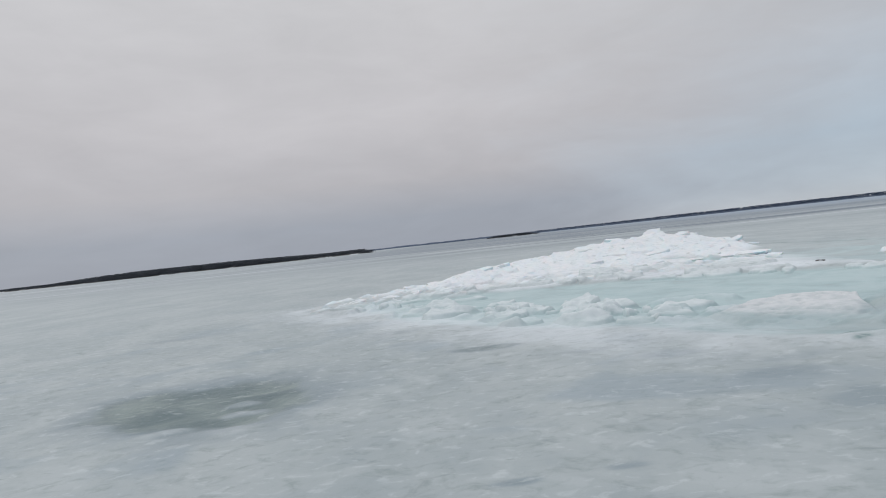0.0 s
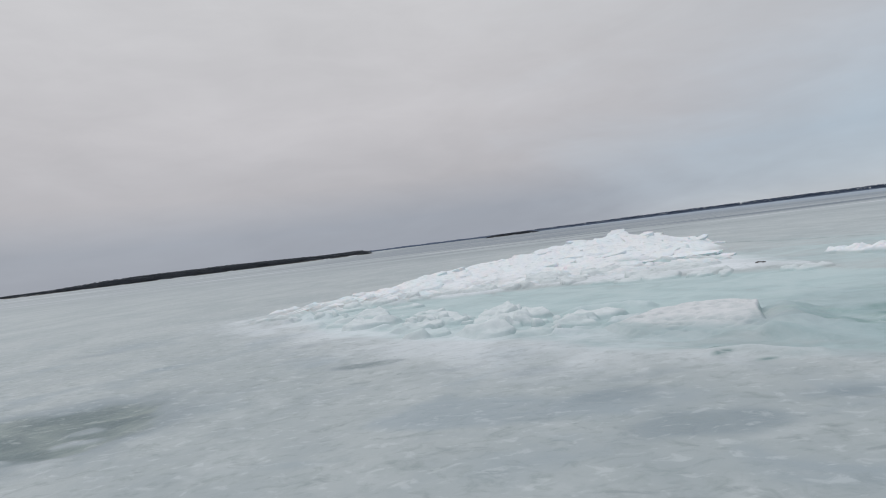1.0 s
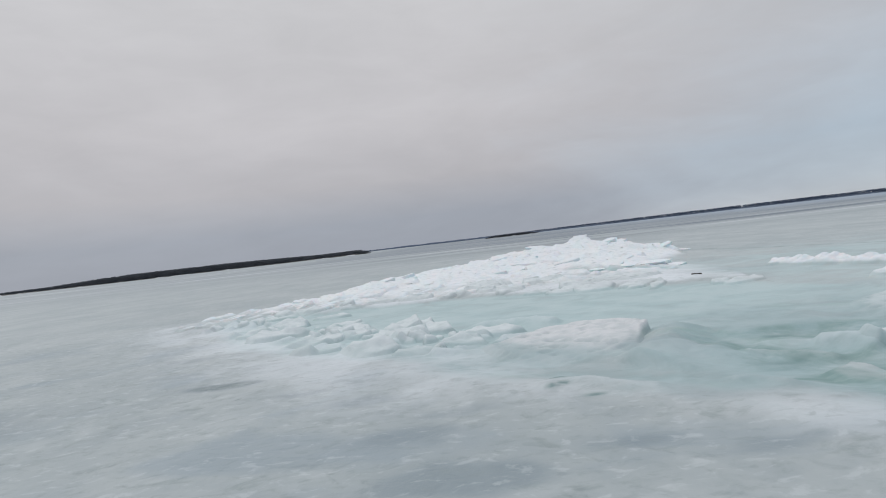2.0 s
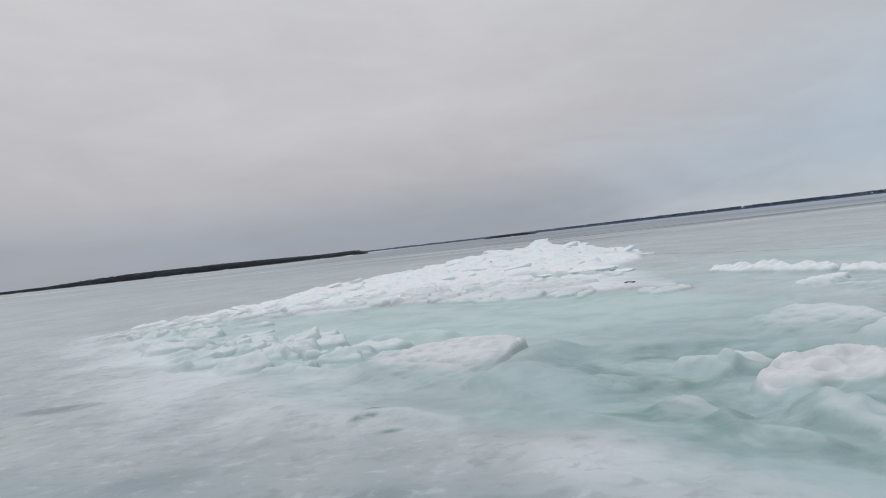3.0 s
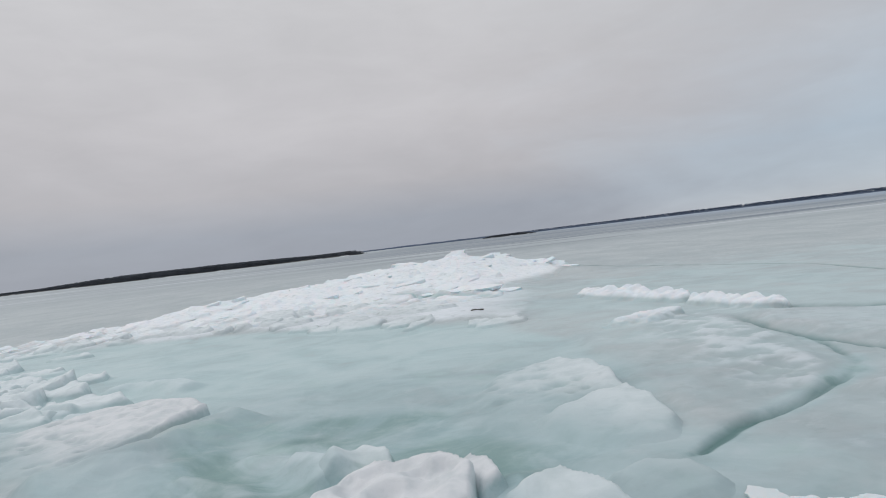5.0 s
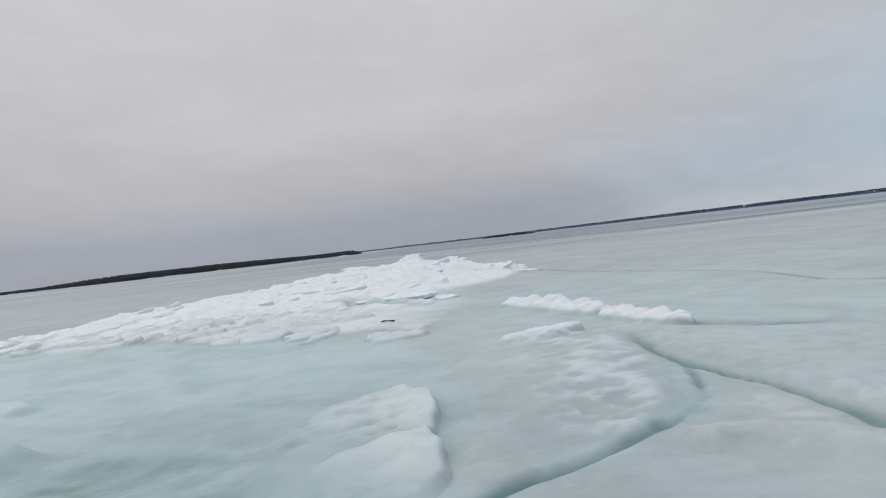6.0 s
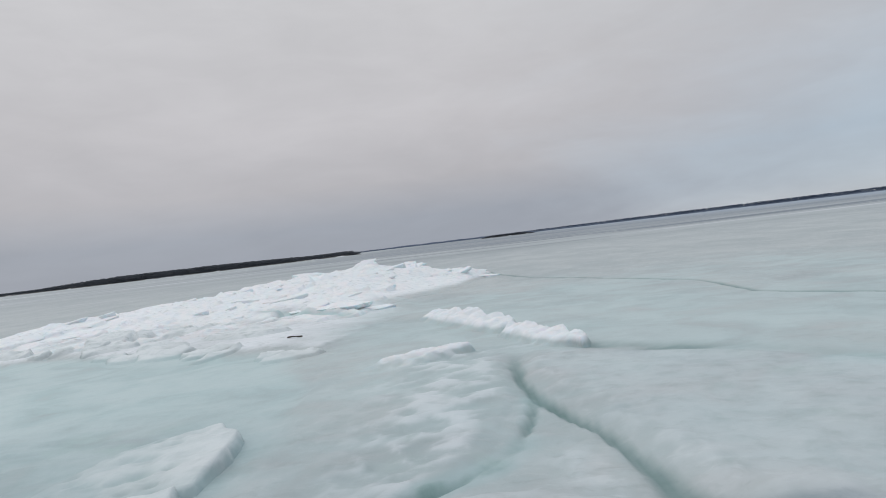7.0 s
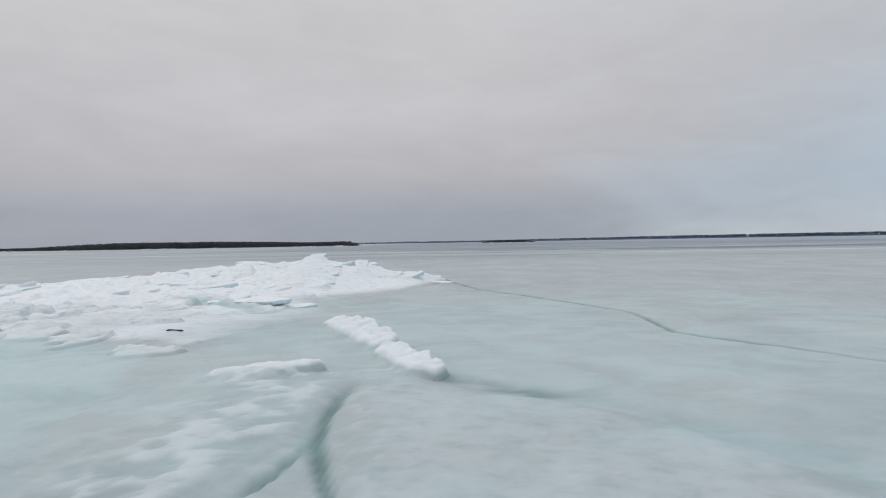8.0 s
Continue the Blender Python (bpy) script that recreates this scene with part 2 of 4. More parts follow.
# ---- shape helpers ----
def wave(x, y, size, seed, octaves=4, rough=0.5):
    """Smooth value noise over numpy arrays, about -1 to 1; size is the largest feature in metres."""
    total, amp, norm = np.zeros(np.broadcast(x, y).shape), 1.0, 0.0
    for o in range(octaves):
        s = size / 2 ** o
        u, v = x / s + 17.3 * o + seed * 3.7, y / s - 9.1 * o + seed * 7.9
        iu, iv = np.floor(u), np.floor(v)
        fu, fv = u - iu, v - iv
        fu, fv = fu * fu * (3 - 2 * fu), fv * fv * (3 - 2 * fv)

        def lattice(a, b):
            h = np.sin(a * 127.1 + b * 311.7 + seed * 74.7) * 43758.5453
            return 2 * (h - np.floor(h)) - 1

        top = lattice(iu, iv) * (1 - fu) + lattice(iu + 1, iv) * fu
        low = lattice(iu, iv + 1) * (1 - fu) + lattice(iu + 1, iv + 1) * fu
        total += amp * (top * (1 - fv) + low * fv)
        norm += amp
        amp *= rough
    return total / norm


def smooth(v, a, b):
    t = np.clip((v - a) / (b - a), 0, 1)
    return t * t * (3 - 2 * t)


def near_box(x, y, line, reach):
    """The points within reach of a line's box, as indices into the flat arrays."""
    lx, ly = [p[0] for p in line], [p[1] for p in line]
    return np.nonzero((x > min(lx) - reach) & (x < max(lx) + reach) & (y > min(ly) - reach) & (y < max(ly) + reach))


def to_line(x, y, line, reach=3.0):
    """Distance to a polyline in the plan, and how far along it, 0 to 1; points beyond reach of its box count as far off."""
    far_d, far_a = np.full(np.shape(x), 99.0), np.zeros(np.shape(x))
    near = near_box(x, y, line, reach)
    px, py = x[near], y[near]
    best, along = np.full(px.shape, 99.0), np.zeros(px.shape)
    n = len(line) - 1
    for k in range(n):
        (ax, ay), (bx, by) = line[k][:2], line[k + 1][:2]
        dx, dy = bx - ax, by - ay
        t = np.clip(((px - ax) * dx + (py - ay) * dy) / (dx * dx + dy * dy), 0, 1)
        d = np.hypot(px - ax - t * dx, py - ay - t * dy)
        closer = d < best
        best, along = np.where(closer, d, best), np.where(closer, (k + t) / n, along)
    far_d[near], far_a[near] = best, along
    return far_d, far_a


def inside(x, y, ring, reach=3.0):
    """Signed distance to a closed outline in the plan: positive inside."""
    d, _ = to_line(x, y, [*ring, ring[0]], reach)
    near = near_box(x, y, ring, 0.0)
    px, py = x[near], y[near]
    odd = np.zeros(px.shape, bool)
    for k in range(len(ring)):
        (ax, ay), (bx, by) = ring[k][:2], ring[(k + 1) % len(ring)][:2]
        if ay != by:
            odd ^= ((ay > py) != (by > py)) & (px < (bx - ax) * (py - ay) / (by - ay) + ax)
    sign = -np.ones(np.shape(x))
    sign[near] = np.where(odd, 1.0, -1.0)
    return d * sign


def mesh_of(name, verts, faces, material, shade=True):
    me = bpy.data.meshes.new(name)
    me.from_pydata([tuple(v) for v in verts], [], faces)
    me.materials.append(material)
    me.polygons.foreach_set("use_smooth", [shade] * len(me.polygons))
    me.update()
    return me


# ---- the frozen lake ----
CREST = [(-6.0, 22.5), (-3.0, 24.0), (2.0, 27.0), (5.6, 30.5), (9.0, 32.0), (13.6, 33.5), (18.5, 34.0), (20.5, 36.0)]
CREST_X = [-6, -4, -2, 0, 1.5, 4, 6, 8, 10.8, 12.3, 13.6, 15.6, 17.3, 18.5, 19.5, 20.5]
CREST_Z = [0, .10, .20, .30, .52, .66, .86, .93, 1.18, 1.14, 1.34, .95, .58, .48, .28, 0]
FOOT_X = [-6, -4, 0, 2.4, 6.3, 9.5, 11.6, 12.6, 14.2, 15.2, 16.3, 17.9, 18.8, 20.5]
FOOT_Y = [20.8, 21.7, 22.2, 22.6, 22.6, 23.2, 23.4, 23.4, 23.2, 24.5, 26.4, 28.2, 31.5, 35.5]
CREST_PX = [p[0] for p in CREST]
CREST_PY = [p[1] for p in CREST]
BASIN = [(-3.4, 21.6), (-0.5, 22.2), (2.4, 21.8), (6.3, 20.6), (9.5, 19.0), (12.1, 18.0), (14.2, 16.2), (15.2, 13.5), (15.2, 8.6), (16.4, 7.4),
         (16.2, 4.5), (13.5, 2.8), (10.8, 3.4), (9.7, 5.0), (8.7, 6.1), (7.7, 7.1), (6.4, 8.2), (5.0, 8.9), (3.7, 10.2), (1.9, 12.0), (0.2, 14.0), (-2.6, 18.5)]
DEEP = [(8.4, 9.9), (10.4, 10.3), (12.6, 9.7), (13.9, 8.0), (13.2, 5.4), (11.4, 4.4), (9.9, 5.6), (8.6, 7.4), (8.8, 8.8)]
MAIN_CRACK = [(18.6, 14.3), (18.47, 13.2), (18.44, 12.2), (18.53, 11.5), (18.68, 11.0), (18.9, 10.35), (19.03, 9.8), (19.12, 9.2), (19.16, 8.7), (19.34, 8.36), (19.85, 8.02), (21.0, 7.5)]
SIDE_CRACK = [(18.52, 11.6), (18.38, 11.05), (18.25, 10.4), (18.08, 9.9), (17.8, 9.55), (17.37, 9.2), (16.88, 8.88), (16.37, 8.57), (15.88, 8.34), (15.54, 8.17), (15.1, 7.82), (14.86, 7.7)]
EAST_CRACK = [(19.6, 14.4), (20.38, 13.8), (20.85, 13.45), (21.3, 13.12), (21.7, 13.0), (22.1, 12.55), (22.65, 12.0), (23.4, 11.55)]
THIN_CRACK = [(19.8, 36.4), (21.4, 30.5), (22.9, 27.4), (24.0, 24.8), (25.0, 22.0), (25.3, 20.3), (25.05, 18.1), (25.8, 17.0), (26.4, 16.2), (27.0, 15.1), (29.0, 13.6), (34.0, 10.5)]
PLATE = [(15.2, 14.6), (17.6, 14.9), (18.35, 13.7), (18.3, 12.0), (18.1, 10.9), (17.75, 9.8), (17.1, 9.0), (16.1, 8.45), (15.3, 8.3)]
POOL = [(-5.8, 7.5), (-4.1, 6.7), (-3.0, 6.4), (-2.5, 6.8), (-2.1, 7.4), (-1.8, 8.4), (-2.5, 9.3), (-3.3, 9.8), (-4.3, 10.0), (-5.2, 9.5), (-5.8, 8.8)]


def ridge_height(x, y):
    """The pressure ridge's snow-filled core: a long slope to the south, a short one to the north."""
    crest_y = np.interp(x, CREST_PX, CREST_PY)
    crest_z = np.interp(x, CREST_X, CREST_Z, left=0, right=0)
    foot_y = np.interp(x, FOOT_X, FOOT_Y)
    rise = np.clip((y - foot_y) / np.maximum(crest_y - foot_y, 0.5), 0, 1) ** 1.25
    fall = 1 - smooth(y, crest_y, crest_y + 0.8 + 1.2 * crest_z)
    return crest_z * np.where(y < crest_y, rise, fall)


def ridge_plates():
    """Plates frozen into the ridge's core: place, half sizes, heading, tilt and thickness."""
    r = np.random.default_rng(21)
    made = []
    for k in range(420):
        x = float(r.uniform(-5.0, 19.6)) if k % 4 else float(r.uniform(8, 17))
        crest_y, foot_y = float(np.interp(x, CREST_PX, CREST_PY)), float(np.interp(x, FOOT_X, FOOT_Y))
        u = float(r.uniform(-0.15, 1.02)) if x < 14.2 else float(r.uniform(0.8, 1.02))
        y = foot_y + (crest_y - foot_y) * u
        big = float(np.interp(x, [-5, 1, 6, 13, 17, 20], [0.35, 0.6, 0.8, 0.85, 0.6, 0.4])) * float(r.uniform(0.5, 1.5))
        made.append((x, y, big, big * float(r.uniform(0.35, 0.7)), radians(float(r.normal(28, 30))), float(r.normal(0.08, 0.07)), float(r.normal(0.10, 0.10)), float(r.uniform(0.02, 0.14)) * min(1.0, 0.45 + big)))
    for k in range(70):
        t = float(r.uniform(0, 1))
        x, y = -3.6 + 9.6 * t + float(r.normal(0, 0.5)), 20.6 - 9.0 * t + float(r.normal(0, 1.1))
        big = float(r.uniform(0.18, 0.55))
        made.append((x, y, big, big * float(r.uniform(0.4, 0.8)), radians(float(r.normal(15, 30))), float(r.normal(0.12, 0.2)), float(r.normal(0.15, 0.25)), float(r.uniform(0.02, 0.13))))
    return made


ALL_PLATES = ridge_plates()
RIDGE_PLATES, WEST_PLATES = ALL_PLATES[:420], ALL_PLATES[420:]


def plate_relief(x, y, plates, worn=0.05):
    """How far frozen-in plates stand out of their bed."""
    lift = np.zeros(np.shape(x))
    if x.max() < -7 or x.min() > 22 or y.max() < 9 or y.min() > 38:
        return lift
    zone = (x > -7) & (x < 22) & (y > 9) & (y < 38)
    X, Y, best = x[zone], y[zone], np.zeros(int(zone.sum()))
    jag = 0.16 * wave(X, Y, 0.5, 81, 2)
    for px, py, a, c, turn, tx, ty, thick in plates:
        near = np.nonzero((np.abs(X - px) < a + c) & (np.abs(Y - py) < a + c))[0]
        if len(near) == 0:
            continue
        dx, dy = X[near] - px, Y[near] - py
        u, v = dx * math.cos(turn) + dy * math.sin(turn), dy * math.cos(turn) - dx * math.sin(turn)
        d = np.minimum(np.minimum(a - np.abs(u + 0.25 * v), c - np.abs(v)), 0.80 * (a + c) - np.abs(u - v)) + jag[near] * 0.6
        top = thick + u * tx + v * ty
        best[near] = np.maximum(best[near], np.where(d > 0, top, 0) * smooth(d, 0.0, worn))
    lift[zone] = best
    return lift


# low crests of refrozen slush: plan line, height, half width, whiteness
WRINKLES = [([(10.4, 6.6), (10.5, 6.2), (10.7, 5.9), (10.9, 5.4)], 0.11, 0.22, 0.35), ([(11.6, 6.7), (11.4, 6.1), (11.5, 5.5), (11.4, 5.0)], 0.12, 0.18, 0.5),
            ([(11.5, 6.2), (11.8, 5.9), (11.7, 5.5), (12.3, 5.2)], 0.09, 0.2, 0.5), ([(10.0, 9.0), (10.6, 8.9), (11.3, 8.5), (11.5, 8.0)], 0.10, 0.26, 0.3),
            ([(9.6, 8.5), (9.9, 8.5), (10.3, 8.2), (10.7, 7.8)], 0.10, 0.2, 0.35), ([(10.8, 8.7), (11.3, 8.4), (11.5, 8.1)], 0.08, 0.2, 0.4),
            ([(8.6, 7.0), (8.9, 7.0), (9.2, 6.5)], 0.07, 0.18, 0.3), ([(6.3, 7.4), (6.6, 7.7), (6.9, 7.6), (7.4, 7.2), (7.9, 6.9)], 0.07, 0.2, 0.4),
            ([(17.2, 8.5), (17.7, 8.72), (18.1, 8.72), (18.4, 8.5), (18.6, 8.2), (18.75, 7.8)], 0.10, 0.25, 0.35), ([(9.0, 9.9), (9.5, 9.2), (9.4, 8.3)], 0.06, 0.3, 0.1),
            ([(2.6, 12.2), (3.4, 12.0), (4.2, 12.3)], 0.07, 0.2, 0.3), ([(1.0, 15.2), (2.2, 14.9), (3.0, 14.9)], 0.08, 0.2, 0.3), ([(5.4, 11.0), (6.2, 10.5), (6.6, 9.9)], 0.06, 0.2, 0.2),
            ([(9.6, 10.9), (9.4, 10.5), (8.9, 9.6), (8.4, 8.7), (8.0, 8.3)], 0.17, 0.5, 0.0), ([(11.2, 6.8), (12.0, 6.5), (12.8, 6.7)], 0.12, 0.55, 0.0), ([(13.15, 7.9), (13.1, 7.2), (12.85, 6.75), (12.2, 6.35)], 0.10, 0.35, 0.0), ([(5.6, 13.6), (6.3, 13.9), (7.2, 13.6), (7.8, 13.1)], 0.13, 0.28, 0.4)]
EAST_PLATE = [(18.8, 14.2), (19.7, 13.9), (20.6, 13.2), (21.4, 12.75), (22.05, 12.25), (22.7, 11.6), (23.2, 10.8), (23.4, 9.0), (22.5, 6.5), (20.8, 6.6), (19.7, 7.9), (19.35, 9.0), (19.1, 10.3), (18.75, 11.6), (18.62, 12.8)]


def lake_fields(x, y, ridge=True):
    """Height and surface kinds of the lake's ice at points of the plan."""
    far = 1 - smooth(np.hypot(x - 9, y - 15), 20, 30)
    z = 0.045 * wave(x, y * 0.7, 3.0, 3, 4) * far + 0.014 * wave(x, y, 0.6, 5, 3) * far
    basin = inside(x, y, BASIN) + 0.9 * wave(x, y, 3.0, 11, 4)
    deep = inside(x, y, DEEP) + 0.7 * wave(x, y, 2.0, 12, 4)
    hollow = smooth(basin, -0.6, 1.2)
    z += -0.06 * hollow - 0.10 * smooth(deep, -0.4, 1.2)
    # melt-smoothed swells that lie across the basin
    u, v = x * 0.92 + y * 0.38, y * 0.92 - x * 0.38
    swell = 1 - 2 * np.abs(wave(u * 0.55, v, 1.1, 21, 3))
    calm = 0.35 + 0.65 * (1 - smooth(y, 9.5, 13.5))
    ruffle = 1 - 2 * np.abs(wave(u * 0.7, v, 0.42, 23, 3))
    swell_lift = hollow * calm * (0.028 * swell + 0.045 * wave(u * 0.6, v, 1.9, 25, 4) + 0.008 * ruffle)
    z += swell_lift
    rim, _ = to_line(x, y, [(3.7, 9.9), (6.6, 7.4), (8.7, 5.7), (9.9, 4.4), (10.8, 3.0)])
    rim = np.maximum(0, rim + 0.7 * wave(x, y, 2.2, 75, 4))
    z += 0.06 * np.exp(-(rim / 0.7) ** 2)
    plate = inside(x, y, PLATE) + 0.12 * wave(x, y, 0.7, 31, 4)
    ripple = 0.6 * wave(u, v * 1.4, 0.45, 33, 4) + 0.5 * (1 - 2 * np.abs(wave(u * 0.8, v, 0.30, 34, 3)))
    shoulder = np.exp(-((to_line(x, y, MAIN_CRACK)[0] - 0.5) / 0.45) ** 2)
    rugged = np.maximum(smooth(plate, 0, 0.3) * (0.35 + 0.65 * smooth(x, 15.8, 17.2)), 0.7 * shoulder)
    z += 0.03 * smooth(plate, -0.03, 0.05) + 0.072 * rugged * ripple
    eplate = inside(x, y, EAST_PLATE) + 0.15 * wave(x, y, 1.2, 35, 4)
    z += 0.07 * smooth(eplate, -0.12, 0.25)
    line = np.zeros_like(z)
    bx, by = x + 0.07 * wave(x, y, 0.8, 41, 4, 0.65), y + 0.07 * wave(x, y, 0.8, 48, 4, 0.65)
    for path, width, deepness, dark, grow in ((MAIN_CRACK, 0.085, 0.07, 0.84, 1.0), (SIDE_CRACK, 0.060, 0.06, 0.78, 0.0)):
        d, a = to_line(bx, by, path)
        w = width * (0.75 + 0.6 * np.abs(wave(x, y, 1.6, 45, 2)) + grow * smooth(a, 0.45, 0.9))
        ends = smooth(a, 0, 0.12) * (1 - smooth(a, 0.85, 1.0))
        bold = 0.0
        if grow == 0:
            ends = smooth(a, 0, 0.12) * (1 - smooth(a, 0.94, 1.0))
            bold = smooth(a, 0.68, 0.80)
            w = w * (1 + 0.5 * bold)
            ends = ends * (1 - 0.75 * smooth(a, 0.16, 0.26) * (1 - smooth(a, 0.36, 0.46)))
        z -= deepness * ends * (1 - smooth(d, 0.2 * w, 1.6 * w))
        line = np.maximum(line, np.clip(dark * (1 + 0.45 * bold + 0.4 * grow / 1.0 * smooth(a, 0.45, 0.8)) * (0.92 + 0.35 * wave(x, y, 0.9, 44, 4)), 0, 0.97) * ends * (1 - smooth(d, 0.25 * w, 1.5 * w)))
    d, a = to_line(2 * bx - x, 2 * by - y, EAST_CRACK)
    fade = smooth(a, 0, 0.08) * (1 - 0.75 * smooth(a, 0.35, 0.6)) * (1 - smooth(a, 0.8, 1.0))
    soft_band = np.exp(-(d / 0.26) ** 2) * fade
    z -= 0.045 * soft_band
    line = np.maximum(line, 0.75 * soft_band * smooth(wave(x, y * 1.5, 0.7, 46, 4), -0.6, 0.3))
    for hx, hy, rx, ry in ((6.62, 7.78, 0.20, 0.065), (6.45, 7.42, 0.08, 0.06), (6.62, 7.5, 0.08, 0.06), (6.9, 6.95, 0.14, 0.06), (14.88, 7.68, 0.06, 0.04)):
        line = np.maximum(line, 0.9 * np.exp(-((x - hx) / rx) ** 2 - ((y - hy) / ry) ** 2))
    for hx, hy, rx, ry in ((10.75, 6.15, 0.40, 0.13), (11.8, 6.3, 0.35, 0.16), (9.9, 8.0, 0.5, 0.14), (13.3, 7.7, 0.5, 0.12), (10.6, 9.6, 0.45, 0.12)):
        line = np.maximum(line, 0.45 * np.exp(-((bx - hx) / rx) ** 2 - ((by - hy) / ry) ** 2) * (0.8 + 0.5 * wave(x, y, 0.3, 50, 3)))
    d, _ = to_line(x + 0.16 * wave(x, y, 1.5, 43, 5, 0.6), y + 0.16 * wave(x, y, 1.5, 49, 5, 0.6), THIN_CRACK)
    thin = np.exp(-(d / (0.075 + 0.04 * smooth(y, 15, 32))) ** 2) * np.clip(0.75 + 0.7 * wave(x, y, 1.2, 47, 4), 0.15, 1)
    z -= 0.04 * thin * far
    line = np.maximum(line, np.clip(0.82 * thin, 0, 1))
    core = ridge_height(x, y) if ridge else np.zeros_like(z)
    shelf = smooth(np.interp(x, [-4, 2, 7, 10, 12.5, 14.5, 17], [20.8, 21.6, 20.6, 18.9, 18.0, 17.2, 24], left=99, right=99) - y + 0.9 * wave(x, y, 2.2, 52, 4), 0.35, -0.35)
    shelf = shelf * (y < np.interp(x, CREST_PX, CREST_PY)) * smooth(x, -4, 3) * (1 - smooth(x + 1.2 * wave(x, y, 2.5, 54, 4), 13.6, 16.8))
    rubble = 1 - 2 * np.abs(wave(x * 0.8 + y * 0.3, y - 0.3 * x, 1.5, 51, 4))
    relief = 0.9 * plate_relief(x, y, WEST_PLATES, 0.22)
    if ridge:
        relief = np.maximum(relief, 0.75 * plate_relief(x, y, RIDGE_PLATES, 0.20))
    z += core * (0.93 + 0.15 * wave(x, y, 1.3, 51, 4)) + 0.04 * rubble * smooth(core, 0.05, 0.4) + relief + 0.09 * shelf * (1 + 0.5 * wave(x, y, 1.5, 53, 4))
    crest_white = np.zeros_like(z)
    for path, high, wide, bright in WRINKLES:
        d, a = to_line(x, y, path)
        bell = np.exp(-((d + 0.4 * wide * wave(x, y, 0.5, 55, 3)) / wide) ** 2) * smooth(a, -0.02, 0.12) * (1 - smooth(a, 0.88, 1.02))
        z += 1.15 * high * bell * (1 + 0.35 * wave(x, y, 0.35, 57, 3))
        crest_white = np.maximum(crest_white, 0.95 * bright * bell)
    pool = inside(x, y, POOL) + 0.75 * wave(x, y * 1.2, 1.5, 61, 5, 0.6)
    z -= 0.05 * smooth(pool, -0.3, 0.9)
    teal = np.clip(0.88 * smooth(basin, -0.8, 0.6) + 0.40 * smooth(deep, -0.5, 1.0) - 4.5 * np.clip(swell_lift, -0.08, 0.12), 0, 1) * (1 - 0.6 * shelf)
    teal = np.maximum(teal, 0.45 * smooth(plate, -0.5, 0.3) * (1 - 0.7 * ripple))
    teal = np.maximum(teal, np.exp(-(to_line(x, y, SIDE_CRACK)[0] / 0.30) ** 2) * (0.85 + 0.5 * wave(x, y, 0.7, 65, 3)))
    teal = np.maximum(teal, (0.60 + 0.28 * wave(x, y, 2.8, 63, 4)) * smooth(x, 11, 16) * (1 - 0.7 * smooth(y, 22, 34)) * (1 - smooth(y, 34, 45)) * (1 - smooth(x, 28, 39)))
    teal = np.maximum(teal, 0.9 * (1 - smooth(np.hypot((x - 23.3) / 2.2, (y - 11.0 + 0.5 * (x - 23.3)) / 0.9) + 0.4 * wave(x, y, 1.2, 67, 3), 0.4, 1.2)))
    # groove below the big slab; its shadow is painted as snow-free teal
    shadow_gap = np.exp(-(to_line(x, y, [(10.9, 25.0), (12.2, 24.1), (13.3, 23.3), (14.1, 22.7)])[0] / 0.42) ** 2)
    z -= 0.13 * shadow_gap
    teal = np.maximum(teal, shadow_gap)
    snow = np.clip(np.maximum(np.maximum(smooth(core, 0.02, 0.20), (0.50 + 0.45 * smooth(y, 20, 23)) * smooth(relief, 0.015, 0.09)), (0.72 + 0.30 * wave(x, y, 1.6, 56, 4)) * shelf), 0, 1)
    snow = snow * (1 - 0.9 * shadow_gap)
    snow = np.maximum(snow, 0.55 * np.exp(-(rim / 0.75) ** 2) * (0.78 + 0.5 * wave(x, y, 1.4, 77, 4)))
    west, _ = to_line(x, y, [(-5.0, 22.0), (-1.6, 17.0), (1.6, 12.9), (4.6, 9.9)], 5.0)
    snow = np.maximum(snow, 0.62 * np.exp(-(west / 2.7) ** 2) * (0.55 + 0.45 * smooth(wave(x, y, 1.1, 69, 4), -0.5, 0.5)))
    snow = np.maximum(np.maximum(snow, crest_white), 0.30 * smooth(eplate, -0.1, 0.4))
    snow = np.maximum(snow, 0.52 * rugged * smooth(ripple, -0.1, 0.6))
    snow = np.maximum(snow, 0.34 * hollow * smooth(swell_lift, 0.04, 0.12))
    wet = smooth(pool + 0.25 * wave(x, y, 0.5, 62, 3), -1.3, 1.0)
    for cx, cy, rx, ry, amount in ((-8.4, 16.8, 1.4, 0.40, 0.55), (-5.6, 14.3, 1.5, 0.40, 0.45), (0.9, 10.2, 0.95, 0.32, 0.80), (4.6, 6.3, 1.0, 0.45, 0.55), (5.2, 5.0, 1.0, 0.5, 0.65), (3.8, 8.0, 0.7, 0.3, 0.50),
                                   (5.2, 6.95, 0.6, 0.25, 0.50), (7.0, 5.45, 0.7, 0.28, 0.65), (8.0, 5.0, 0.8, 0.25, 0.5), (24.5, 21.5, 1.0, 0.6, 0.25), (2.6, 8.9, 0.7, 0.25, 0.45), (-0.6, 11.6, 0.8, 0.28, 0.45),
                                   (0.7, 3.9, 0.35, 0.12, 0.7), (1.7, 4.0, 0.3, 0.10, 0.6), (-1.0, 13.4, 0.9, 0.25, 0.35), (19.55, 8.0, 0.9, 0.45, 0.75), (-3.0, 8.5, 0.5, 0.3, 0.95)):
        r = np.hypot((x - cx) / rx, (y - cy) / ry) + 0.6 * wave(x, y, 0.9, 71, 3)
        wet = np.maximum(wet, amount * (1 - smooth(r, 0.4, 1.25)))
